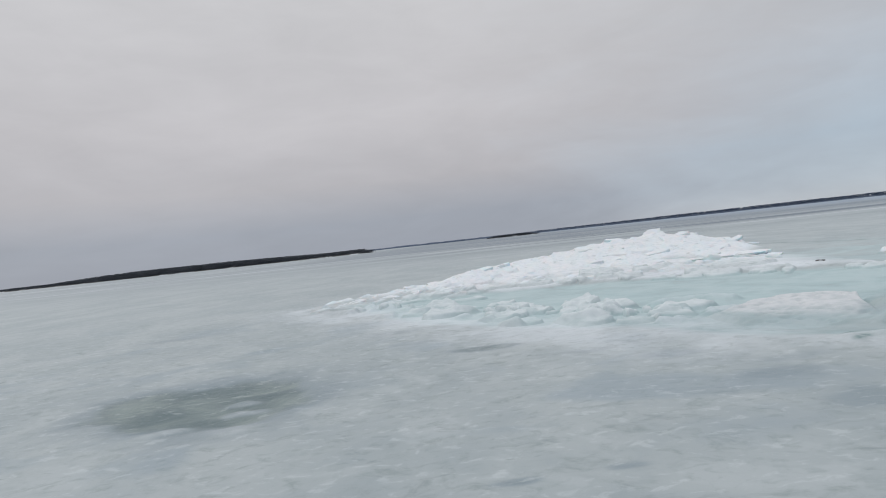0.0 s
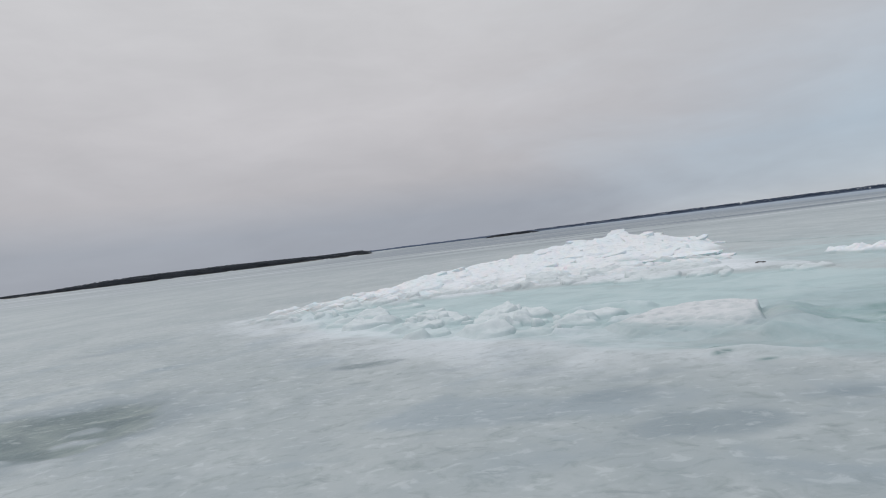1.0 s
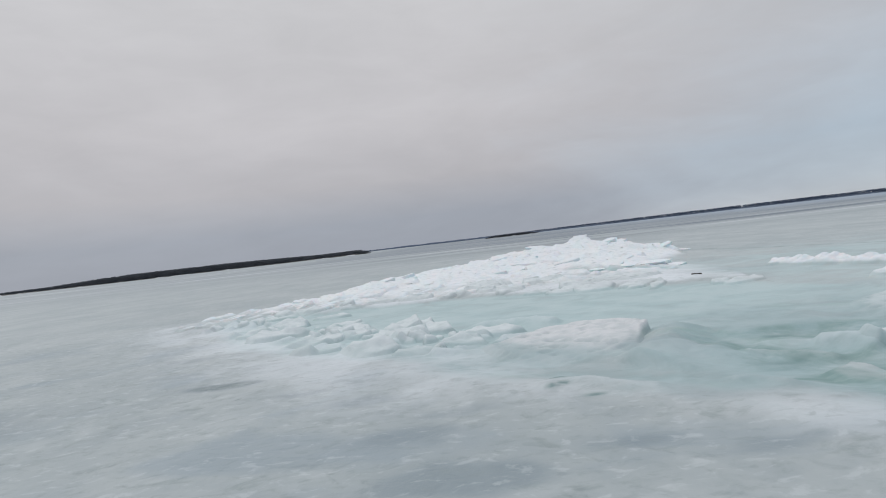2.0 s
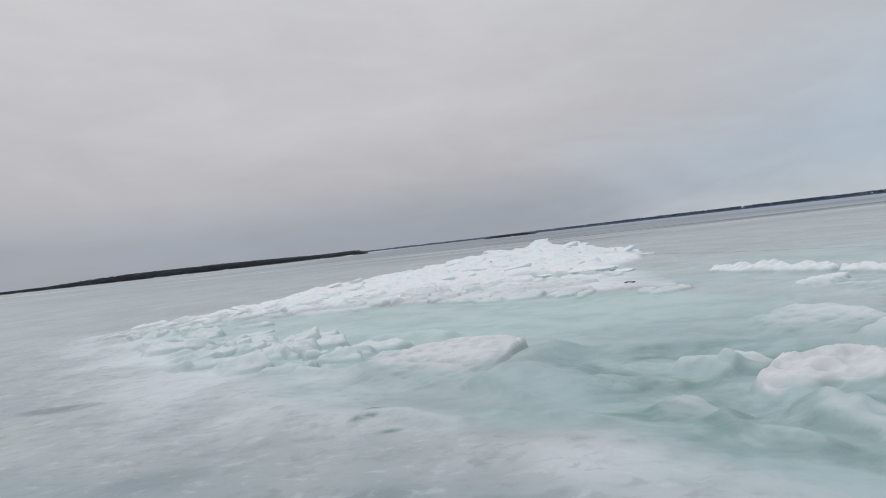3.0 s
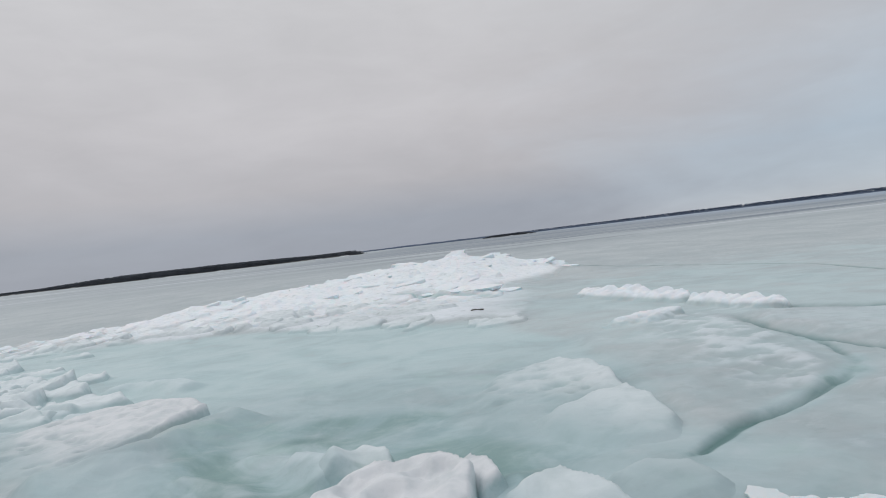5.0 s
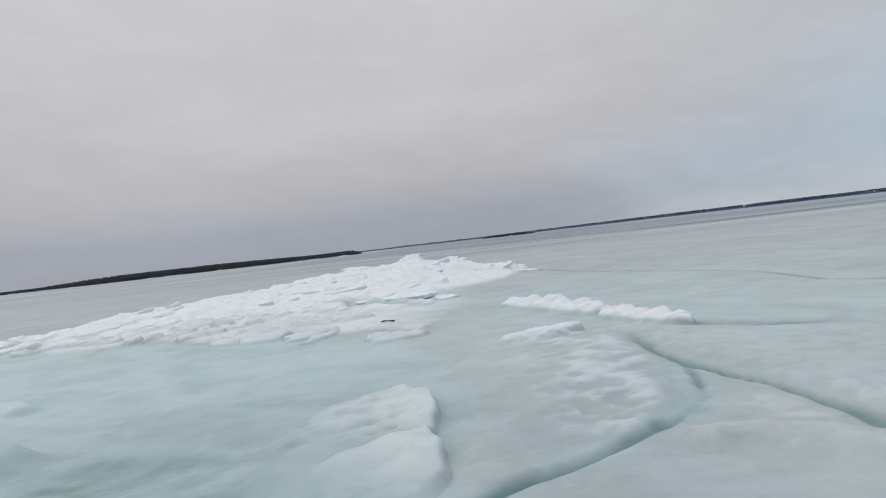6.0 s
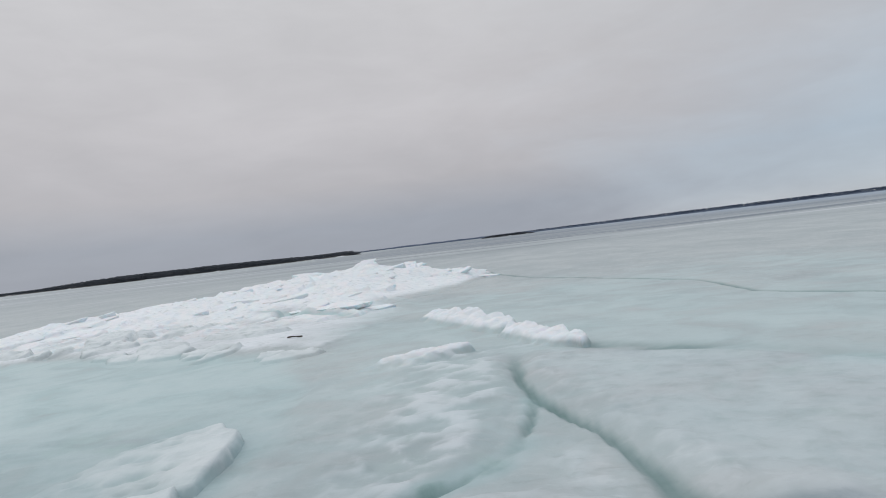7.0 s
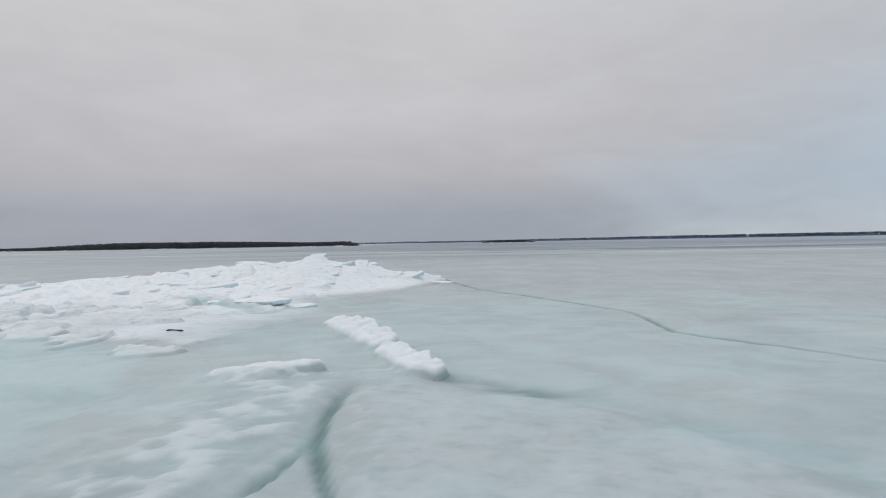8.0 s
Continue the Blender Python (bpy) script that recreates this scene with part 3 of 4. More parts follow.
    for cx, cy, rx, ry, amount in ((-3.2, 8.0, 0.45, 0.20, 0.40), (-2.85, 7.4, 0.45, 0.18, 0.45), (-3.0, 6.5, 0.55, 0.28, 0.5), (-3.9, 6.75, 0.4, 0.2, 0.4)):
        r = np.hypot((x - cx) / rx, (y - cy) / ry) + 0.9 * wave(x, y, 0.45, 73, 3)
        lump = amount * (1 - smooth(r, 0.3, 1.2))
        z += 0.05 * lump
        snow, wet = np.maximum(snow, 0.5 * lump), wet * (1 - 0.7 * lump)
    return z, teal, snow, wet, np.clip(line, 0, 1)


def axis_steps(near, lo, hi, step, grow):
    """Even steps over the near stretch, growing out to lo and hi."""
    a = list(np.arange(near[0], near[1], step))
    s, right = step, [a[-1]]
    while right[-1] < hi:
        s *= grow
        right.append(right[-1] + s)
    s, left = step, [a[0]]
    while left[-1] > lo:
        s *= grow
        left.append(left[-1] - s)
    return np.array(left[:0:-1] + a + right[1:])


def lake():
    xs = axis_steps((-6.2, 28.0), -4000, 4000, 0.068, 1.09)
    ys = np.concatenate([axis_steps((3.5, 17.0), -4000, 17.0, 0.052, 1.2)[:-1], axis_steps((17.0, 36.5), 17.0, 4000, 0.09, 1.08)])
    ys = np.unique(np.round(ys, 4))
    gx, gy = np.meshgrid(xs, ys)
    near = (gx > -21) & (gx < 39) & (gy > -15) & (gy < 45)
    z, teal, snow, wet, line = (np.zeros(gx.shape) for _ in range(5))
    for whole, part_of in zip((z, teal, snow, wet, line), lake_fields(gx[near], gy[near], False)):
        whole[near] = part_of
    nx, ny = len(xs), len(ys)
    me = bpy.data.meshes.new("lake_ice")
    me.vertices.add(nx * ny)
    me.vertices.foreach_set("co", np.stack([gx, gy, z], -1).ravel())
    i = (np.arange(ny - 1)[:, None] * nx + np.arange(nx - 1)[None]).ravel()
    quads = np.stack([i, i + 1, i + nx + 1, i + nx], 1)
    me.loops.add(quads.size)
    me.loops.foreach_set("vertex_index", quads.ravel())
    me.polygons.add(len(quads))
    me.polygons.foreach_set("loop_start", np.arange(len(quads)) * 4)
    me.polygons.foreach_set("use_smooth", np.ones(len(quads), bool))
    me.update(calc_edges=True)
    for key, v in (("teal", teal), ("snow", snow), ("wet", wet), ("line", line)):
        me.attributes.new(key, "FLOAT", "POINT").data.foreach_set("value", v.ravel().astype(np.float32))
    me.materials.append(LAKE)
    return tagged(new("lake_ice", me), "frozen lake of pale grey ice with teal melt basin and cracks", "lake ice", kind="structure")


def ground_at(x, y):
    return float(lake_fields(np.array([float(x)]), np.array([float(y)]))[0][0])


lake()


# ---- pressure ridge ----
def part(name, me, parent, label=""):
    """Links a mesh as one part under a thing."""
    ob = new(name, me)
    ob.parent = parent
    if label:
        ob["label"] = label
    return ob


def ridge_core():
    """The snow-filled body of the ridge, rising out of the lake's ice."""
    step = 0.075
    gx, gy = np.meshgrid(np.arange(-6.0, 20.9, step), np.arange(19.0, 38.2, step))
    low = lake_fields(gx, gy, False)[0]
    z, teal, snow, wet, line = lake_fields(gx, gy)
    keep = z - low > 0.012
    z = np.where(keep, z, low - 0.03)
    cell = keep[:-1, :-1] | keep[1:, :-1] | keep[:-1, 1:] | keep[1:, 1:]
    used = np.zeros(gx.shape, bool)
    ny, nx = gx.shape
    for a, c in ((0, 0), (1, 0), (0, 1), (1, 1)):
        used[a:ny - 1 + a, c:nx - 1 + c] |= cell
    ids = -np.ones(gx.shape, int)
    ids[used] = np.arange(used.sum())
    j, i = np.nonzero(cell)
    faces = np.stack([ids[j, i], ids[j, i + 1], ids[j + 1, i + 1], ids[j + 1, i]], 1).tolist()
    me = mesh_of("core", np.stack([gx[used], gy[used], z[used]], 1).tolist(), faces, RIDGE_SNOW)
    for key, v in (("teal", teal), ("snow", snow), ("wet", wet), ("line", line)):
        me.attributes.new(key, "FLOAT", "POINT").data.foreach_set("value", v[used].astype(np.float32))
    return me


RIDGE = tagged(new("pressure_ridge"), "long pressure ridge of broken white ice slabs and packed snow", "pressure ridge")
part("core", ridge_core(), RIDGE)


# ---- weathered blocks ----
def ice_block(name, ring, label, rough=0.03, cups=None, teeth=0.0, seed=1, step=0.036, material=None, group="", crust=0.16, white=1.0, plane=None, category="ice block"):
    """A melted block frozen into the lake. ring: plan outline with, at each corner, the top's height over the ice and how wide the edge is worn."""
    px, py, ph, pe = (np.array(c, float) for c in zip(*ring))
    xs, ys = np.arange(px.min() - 0.1, px.max() + 0.1, step), np.arange(py.min() - 0.1, py.max() + 0.1, step)
    gx, gy = np.meshgrid(xs, ys)
    ice, teal, snow, wet, line = lake_fields(gx, gy)
    w = 1 / (np.hypot(gx[..., None] - px, gy[..., None] - py) ** 1.8 + 0.01)
    w /= w.sum(-1, keepdims=True)
    high, edge = (w * ph).sum(-1), (w * pe).sum(-1)
    if plane:
        high = plane[0] + plane[1] * (gx - plane[3]) + plane[2] * (gy - plane[4]) - ice
    high = high + rough * (0.7 * wave(gx, gy, 0.55, seed, 4) + 0.5 - 1.0 * np.abs(wave(gx, gy, 0.38, seed + 1, 3)) + 0.3 * wave(gx, gy, 0.14, seed + 9, 3))
    shape = inside(gx, gy, ring)
    if cups:
        r = np.random.default_rng(seed + 40)
        pit = np.zeros(gx.shape)
        for _ in range(cups[0]):
            ux, uy = r.uniform(xs[0], xs[-1]), r.uniform(ys[0], ys[-1])
            wide = cups[1] * r.uniform(0.6, 1.4)
            q = np.hypot((gx - ux) / (1.35 * wide), (gy - uy) / wide) + 0.12 * wave(gx, gy, 0.2, seed + 12, 2)
            pit = np.maximum(pit, (1 - smooth(q, 0.15, 1.0)) * r.uniform(0.5, 1.2))
        high = high + cups[2] * (0.35 - pit) * smooth(shape, 0.0, 0.22)
    if teeth:
        s = gx * 0.5 - gy * 0.86 + 0.35 * wave(gx, gy, 0.9, seed + 3, 3)
        notch = np.abs(2 * (s / 0.42 - np.floor(s / 0.42)) - 1)
        high = high * (1 + teeth * (0.30 - 0.55 * notch ** 3 + 1.1 * wave(gx, gy, 0.55, seed + 7, 3)))
    high = 0.5 * (high + np.sqrt(high ** 2 + 0.03 ** 2)) - 0.008
    d = shape + (0.35 * np.minimum(edge, 0.2) + 0.02) * wave(gx, gy, 0.5, seed + 2, 4) + 0.012 * wave(gx, gy, 0.16, seed + 6, 2)
    z = ice - 0.02 + (high + 0.02) * smooth(d, 0, edge) ** 0.75
    keep = z > ice - 0.018
    ny, nx = gx.shape
    cell = keep[:-1, :-1] | keep[1:, :-1] | keep[:-1, 1:] | keep[1:, 1:]
    used = np.zeros((ny, nx), bool)
    for a, b in ((0, 0), (1, 0), (0, 1), (1, 1)):
        used[a:ny - 1 + a, b:nx - 1 + b] |= cell
    ids = -np.ones((ny, nx), int)
    ids[used] = np.arange(used.sum())
    cx, cy, base = float(px.mean()), float(py.mean()), float(ice[used].min()) - 0.08
    verts = np.stack([gx[used] - cx, gy[used] - cy, z[used] - base], 1)
    j, i = np.nonzero(cell)
    faces = np.stack([ids[j, i], ids[j, i + 1], ids[j + 1, i + 1], ids[j + 1, i]], 1)
    # sides go down into the lake's ice, closed below
    rim = {}
    for a, b in np.concatenate([faces[:, [0, 1]], faces[:, [1, 2]], faces[:, [2, 3]], faces[:, [3, 0]]]).tolist():
        rim.pop((b, a), None) if (b, a) in rim else rim.setdefault((a, b), True)
    n = len(verts)
    low = verts.copy()
    low[:, 2] = 0.0
    sides = [(b, a, a + n, b + n) for a, b in rim]
    me = mesh_of(name, np.concatenate([verts, low]).tolist(), faces.tolist() + sides + (faces[:, ::-1] + n).tolist(), material or BLOCK_ICE)
    cover = white * smooth(z - ice, 0.08 * crust, crust) * (0.25 + 0.75 * smooth(d, 0.25 * edge, 0.9 * edge))
    for key, v in (("teal", teal), ("snow", np.maximum(snow, cover)), ("wet", wet * (1 - cover)), ("line", line * (1 - cover))):
        me.attributes.new(key, "FLOAT", "POINT").data.foreach_set("value", np.tile(v[used], 2).astype(np.float32))
    ob = new(name, me)
    ob.location = (cx, cy, base)
    return tagged(ob, label, category, group)


ice_block("tilted_ice_block", [(9.08, 10.86, .33, .06), (8.62, 11.32, .30, .05), (7.9, 11.62, .24, .06), (7.2, 11.62, .18, .08), (6.5, 11.35, .10, .15), (5.7, 10.9, .04, .3), (5.9, 9.7, .03, .5), (6.9, 8.8, .04, .5), (8.0, 8.5, .10, .25), (8.44, 9.6, .22, .09)],
          "large tilted slab of white pitted ice", 0.010, seed=3, crust=0.20, plane=(0.225, 0.049, 0.072, 9.05, 10.85), cups=(170, 0.11, 0.06), white=0.95)
ice_block("ice_block", [(11.0, 7.35, .05, .25), (11.35, 7.62, .18, .10), (11.9, 7.95, .30, .06), (12.25, 7.85, .31, .05), (12.56, 7.85, .33, .05), (12.9, 7.52, .34, .045), (12.82, 7.0, .28, .045), (12.58, 6.82, .22, .06), (12.05, 6.5, .05, .2), (11.6, 6.45, .03, .3), (11.05, 6.8, .03, .3)],
          "thick white ice block with melt hollows", 0.010, seed=5, crust=0.17, plane=(0.225, 0.11, 0.17, 12.6, 7.6), cups=(46, 0.15, 0.11), step=0.03)
ice_block("ice_block", [(12.62, 7.8, .22, .06), (12.85, 8.02, .32, .05), (13.02, 7.82, .27, .08), (13.15, 7.4, .16, .12), (12.9, 7.25, .16, .1)], "small rounded white ice block behind a larger one", 0.03, seed=8, crust=0.18)
ice_block("ice_mound", [(9.7, 7.2, .05, .3), (10.13, 7.25, .10, .09), (10.32, 7.3, .14, .06), (10.55, 7.15, .12, .09), (10.85, 6.6, .06, .3), (10.5, 6.0, .02, .6), (9.6, 6.4, .02, .6)], "low white crest of melting ice", 0.03, seed=11, crust=0.15, cups=(10, 0.14, 0.02), white=0.6)
ice_block("ice_mound", [(13.0, 7.1, .12, .12), (13.35, 7.28, .22, .06), (13.62, 7.36, .29, .05), (13.9, 7.05, .24, .06), (14.18, 6.65, .16, .1), (14.4, 6.3, .06, .3), (13.8, 6.1, .03, .6), (13.1, 6.4, .04, .5)],
          "rounded pale ice hump rising from the melt basin", 0.03, seed=13, material=PALE_ICE, crust=0.24, cups=(14, 0.16, 0.03), white=0.74)
ice_block("ice_block", [(12.6, 6.35, .12, .12), (12.9, 6.5, .20, .06), (13.15, 6.5, .23, .06), (13.45, 6.38, .21, .06), (13.75, 6.05, .15, .08), (14.0, 5.6, .06, .25), (13.4, 5.2, .02, .5), (12.7, 5.5, .03, .5)],
          "broad white ice block at the edge of the slush", 0.02, seed=15, crust=0.18, cups=(14, 0.16, 0.025), material=PALE_ICE, white=0.75)
ice_block("ice_mound", [(13.9, 7.3, .10, .15), (14.35, 7.5, .17, .08), (14.75, 7.35, .17, .08), (15.0, 7.0, .10, .15), (14.8, 6.6, .03, .4), (14.2, 6.7, .04, .4)], "low pale ice hump beside a crack", 0.02, seed=14, material=PALE_ICE, crust=0.28, white=0.75)
ice_block("ice_mound", [(11.2, 8.3, .06, .2), (11.42, 8.52, .16, .07), (11.68, 8.7, .23, .05), (11.97, 8.65, .22, .06), (12.15, 8.3, .12, .12), (11.9, 7.9, .04, .3), (11.4, 7.9, .04, .3)], "pale rounded ice hump behind the white block", 0.02, seed=17, material=PALE_ICE, crust=0.20, white=0.9)
ice_block("ice_ledge", [(13.4, 11.7, .02, .5), (14.1, 11.75, .09, .15), (14.55, 11.75, .15, .06), (14.93, 11.2, .17, .05), (15.04, 10.55, .18, .05), (15.0, 9.74, .11, .05), (14.45, 9.50, .04, .1), (14.0, 9.34, .02, .15), (13.3, 9.3, .03, .5), (12.7, 10.3, .01, .7)],
          "broken white edge of an ice sheet", 0.025, seed=19, crust=0.15, cups=(60, 0.13, 0.035), material=PALE_ICE, white=0.78)
ice_block("ice_ledge", [(13.5, 9.2, .04, .3), (14.0, 9.38, .13, .08), (14.5, 9.55, .18, .05), (14.96, 9.66, .21, .05), (15.1, 9.15, .19, .05), (15.14, 8.5, .12, .08), (15.0, 8.05, .06, .2), (14.3, 7.9, .03, .5), (13.6, 8.4, .02, .6)],
          "smooth pale ledge of broken ice with a sharp edge", 0.012, seed=23, crust=0.20, material=PALE_ICE, cups=(16, 0.15, 0.014), white=0.76)
ROW = "row of knobbly white ice pushed up along a crack"
ice_block("snow_ridge", [(16.6, 20, 0.08, 0.32), (17.25, 20.45, 0.21, 0.07), (17.8, 19.6, 0.24, 0.06), (18.35, 18.7, 0.26, 0.06), (18.8, 17.6, 0.27, 0.06), (19.05, 16.9, 0.24, 0.06), (18.85, 16.3, 0.14, 0.10), (18.3, 16.5, 0.06, 0.48), (17.6, 17.6, 0.06, 0.64), (17, 18.8, 0.06, 0.64)],
          ROW, 0.05, teeth=0.55, seed=29, crust=0.13, material=ROW_ICE, group="pushed-up ice rows")
ice_block("snow_ridge", [(18.35, 16.2, 0.08, 0.32), (18.9, 16.5, 0.21, 0.07), (19.3, 15.8, 0.24, 0.06), (19.7, 15.1, 0.25, 0.06), (20, 14.4, 0.22, 0.06), (19.8, 13.95, 0.13, 0.10), (19.2, 14.2, 0.06, 0.48), (18.7, 15.1, 0.06, 0.64)],
          ROW, 0.05, teeth=0.55, seed=31, crust=0.13, material=ROW_ICE, group="pushed-up ice rows")
ice_block("snow_ridge", [(15.5, 14, 0.03, 0.48), (16.3, 14.6, 0.09, 0.10), (16.9, 14.95, 0.15, 0.07), (17.5, 15.15, 0.20, 0.06), (17.95, 14.85, 0.18, 0.07), (17.5, 14.2, 0.06, 0.48), (16.5, 13.8, 0.03, 0.64)],
          "short low row of white ice lumps", 0.05, teeth=0.4, seed=37, crust=0.13, material=ROW_ICE, group="pushed-up ice rows", white=0.9)


def wedge(name, label, group, seed, x, y, length, width, height, turn, white=0.85, crust=0.2, step=0.05):
    """A tilted, half-melted piece: a sharp broken edge at the back, from which it slopes down into the ice."""
    r = np.random.default_rng(seed)
    c, q = math.cos(radians(turn)), math.sin(radians(turn))
    corners, lead, ring = int(r.integers(6, 9)), r.uniform(-0.9, 0.9), []
    for k in range(corners):
        ang = (k + r.uniform(-0.3, 0.3)) * 2 * math.pi / corners
        u, v = 0.56 * length * r.uniform(0.75, 1.2) * math.cos(ang), 0.56 * width * r.uniform(0.75, 1.2) * math.sin(ang)
        back = 0.5 + 0.5 * math.sin(ang - lead)
        ring.append((x + u * c - v * q, y + u * q + v * c, height * (0.15 + 0.95 * back ** 1.2) * r.uniform(0.8, 1.15), 0.035 + 0.40 * width * (1 - back) ** 2))
    return ice_block(name, ring, label, 0.20 * height + 0.008, seed=seed % 97, step=step, material=PALE_ICE, group=group, crust=crust, white=white, category=name.replace("_", " "))


# ---- pressure ridge slabs ----
def slab_mesh(seed, length, width, thick, worn=0.05, material=None):
    """A broken plate: angular uneven outline, slightly worn upper edge, rough fracture sides."""
    r = np.random.default_rng(seed)
    corners = int(r.integers(5, 8))
    ang = (np.arange(corners) + r.uniform(-0.34, 0.34, corners)) * 2 * math.pi / corners + r.uniform(0, 6)
    rad = r.uniform(0.78, 1.12, corners)
    cx, cy = 0.56 * length * rad * np.cos(ang), 0.56 * width * rad * np.sin(ang)
    ox, oy = [], []
    small = min(length, width)
    for k in range(corners):
        j = (k + 1) % corners
        for t in (0.0, 0.3, 0.62):
            w = 0 if t == 0 else 0.035 * small
            ox.append(cx[k] * (1 - t) + cx[j] * t + r.normal(0, w))
            oy.append(cy[k] * (1 - t) + cy[j] * t + r.normal(0, w))
    n = len(ox)
    ox, oy = np.array(ox), np.array(oy)
    bow, skew = r.normal(0, 0.18, 2)
    verts, faces = [], []
    for scale, z, jit in ((0.93, -0.5, .03), (1.0, -0.15, .05), (1.0, 0.36, .04), (1.0 - worn, 0.50, .02), (0.80 - worn, 0.52, .03), (0.42, 0.54, .04)):
        for k in range(n):
            x, y = ox[k] * scale + r.normal(0, jit * 0.35 * small), oy[k] * scale + r.normal(0, jit * 0.35 * small)
            lift = thick * (bow * x / length + skew * y / width) if z > 0.3 else 0.0
            verts.append((x, y, z * thick + lift + r.normal(0, jit * 0.4 * thick)))
    for ring in range(5):
        for k in range(n):
            a, c = ring * n + k, ring * n + (k + 1) % n
            faces.append((a, c, c + n, a + n))
    verts += [(0, 0, 0.55 * thick), (0, 0, -0.5 * thick)]
    for k in range(n):
        faces.append((5 * n + k, 5 * n + (k + 1) % n, 6 * n))
        faces.append(((k + 1) % n, k, 6 * n + 1))
    me = mesh_of("ice_plate", verts, faces, material or WHITE_ICE)
    me.set_sharp_from_angle(angle=radians(38))
    return me


def slab(seed, x, y, z, length, width, thick, tilt_x, tilt_y, turn):
    """A plate that is frozen into the ridge."""
    ob = part("ice_plate", slab_mesh(seed, length, width, thick, 0.13), RIDGE)
    ob.matrix_basis = pose(x, y, z, tilt_x, tilt_y, turn)


for k in range(105):
    x = float(RNG.uniform(-4.5, 19.4))
    crest_y = float(np.interp(x, CREST_PX, CREST_PY))
    foot_y = float(np.interp(x, FOOT_X, FOOT_Y))
    u = float(RNG.uniform(0, 1)) ** (0.8 if x < 14 else 0.25)
    if x > 15.0 and u < 0.86:
        continue
    y = foot_y + (crest_y + 0.4 - foot_y) * u
    big = float(np.interp(x, [-4, 2, 13, 17, 20], [0.8, 1.2, 1.35, 1.0, 0.7]))
    length, width = big * float(RNG.uniform(0.5, 1.4)), big * float(RNG.uniform(0.35, 0.9))
    thick = float(RNG.uniform(0.16, 0.34))
    z = ground_at(x, y) - 0.05
    lean = 1.7 if u > 0.8 and k % 3 == 0 else 0.75
    slab(1000 + k, x, y, z - 0.40 * thick, length, width, thick, float(RNG.normal(5, 6)) * lean, float(RNG.normal(-7, 6)) * lean, float(RNG.normal(22, 28)))
# single plates that stand out: place, length, width, thickness, tilt, heading
for k, (x, y, z, length, width, thick, tx, ty, turn) in enumerate([
        (13.0, 24.75, .24, 4.2, 1.7, .20, 3, -2, -36), (11.4, 20.4, .08, 2.7, 1.3, .18, 2, -2, -5), (9.8, 19.4, .05, 1.7, 1.0, .16, 3, 2, 15), (11.6, 18.3, .02, 1.3, .7, .14, 2, 0, 5),
        (14.0, 16.5, .0, 1.3, .6, .14, 3, -3, 10), (9.2, 22.6, .12, 2.2, 1.1, .2, 4, -4, 20), (6.8, 22.4, .1, 2.4, 1.2, .2, 4, -5, 22), (14.9, 24.0, .08, 1.3, .8, .14, 4, -4, 15),
        (7.4, 21.2, .05, 1.8, .8, .16, 3, -3, -20), (9.3, 18.9, .02, 1.4, .6, .14, 2, 2, 5), (13.5, 16.8, .0, .9, .5, .14, 2, 2, 20),
        (13.3, 33.3, 1.30, 1.5, .9, .2, 22, -20, 25), (10.6, 32.2, 1.18, 1.3, .9, .25, 5, 3, 10), (5.5, 29.9, .62, 1.1, .7, .3, 6, -14, 12), (18.45, 33.2, .50, 0.9, .45, .16, 10, -24, 20), (19.7, 33.9, .03, 1.5, .7, .16, 2, 4, 20),
        (8.2, 31.4, .80, 1.2, .8, .25, 8, -8, 20), (13.9, 30.6, .62, 2.2, 1.0, .16, 10, -6, 5), (15.4, 29.8, .36, 1.6, .8, .14, 8, 2, -15)]):
    if y > 22.8:
        slab(2000 + k, x, y, z if y > 27 else z - 0.05, length, width, thick, tx, ty, turn)
    else:
        wedge("ice_plate", "broad worn plate of white ice with a shaded edge", "loose plates", 2000 + k, x, y, length, 1.1 * width, 0.14 + 0.5 * z, turn, 0.95, 0.12)


# lumps along the broken front of the snowy shelf
for k in range(18):
    x = -1.5 + 16.0 * (k + float(RNG.uniform(0.1, 0.9))) / 18
    if abs(x - 13.57) < 1.0:
        continue
    y = float(np.interp(x, [-4, 2, 7, 10, 12.5, 14.5], [20.8, 21.6, 20.6, 18.9, 18.0, 17.2])) + float(RNG.uniform(-0.5, 0.7))
    wedge("ice_lump", "small worn lump of white ice along the snowy shelf", "shelf lumps", 2100 + k, x, y, float(RNG.uniform(0.6, 1.5)), float(RNG.uniform(0.4, 0.9)), float(RNG.uniform(0.10, 0.24)), float(RNG.normal(10, 20)), 0.95, 0.12)


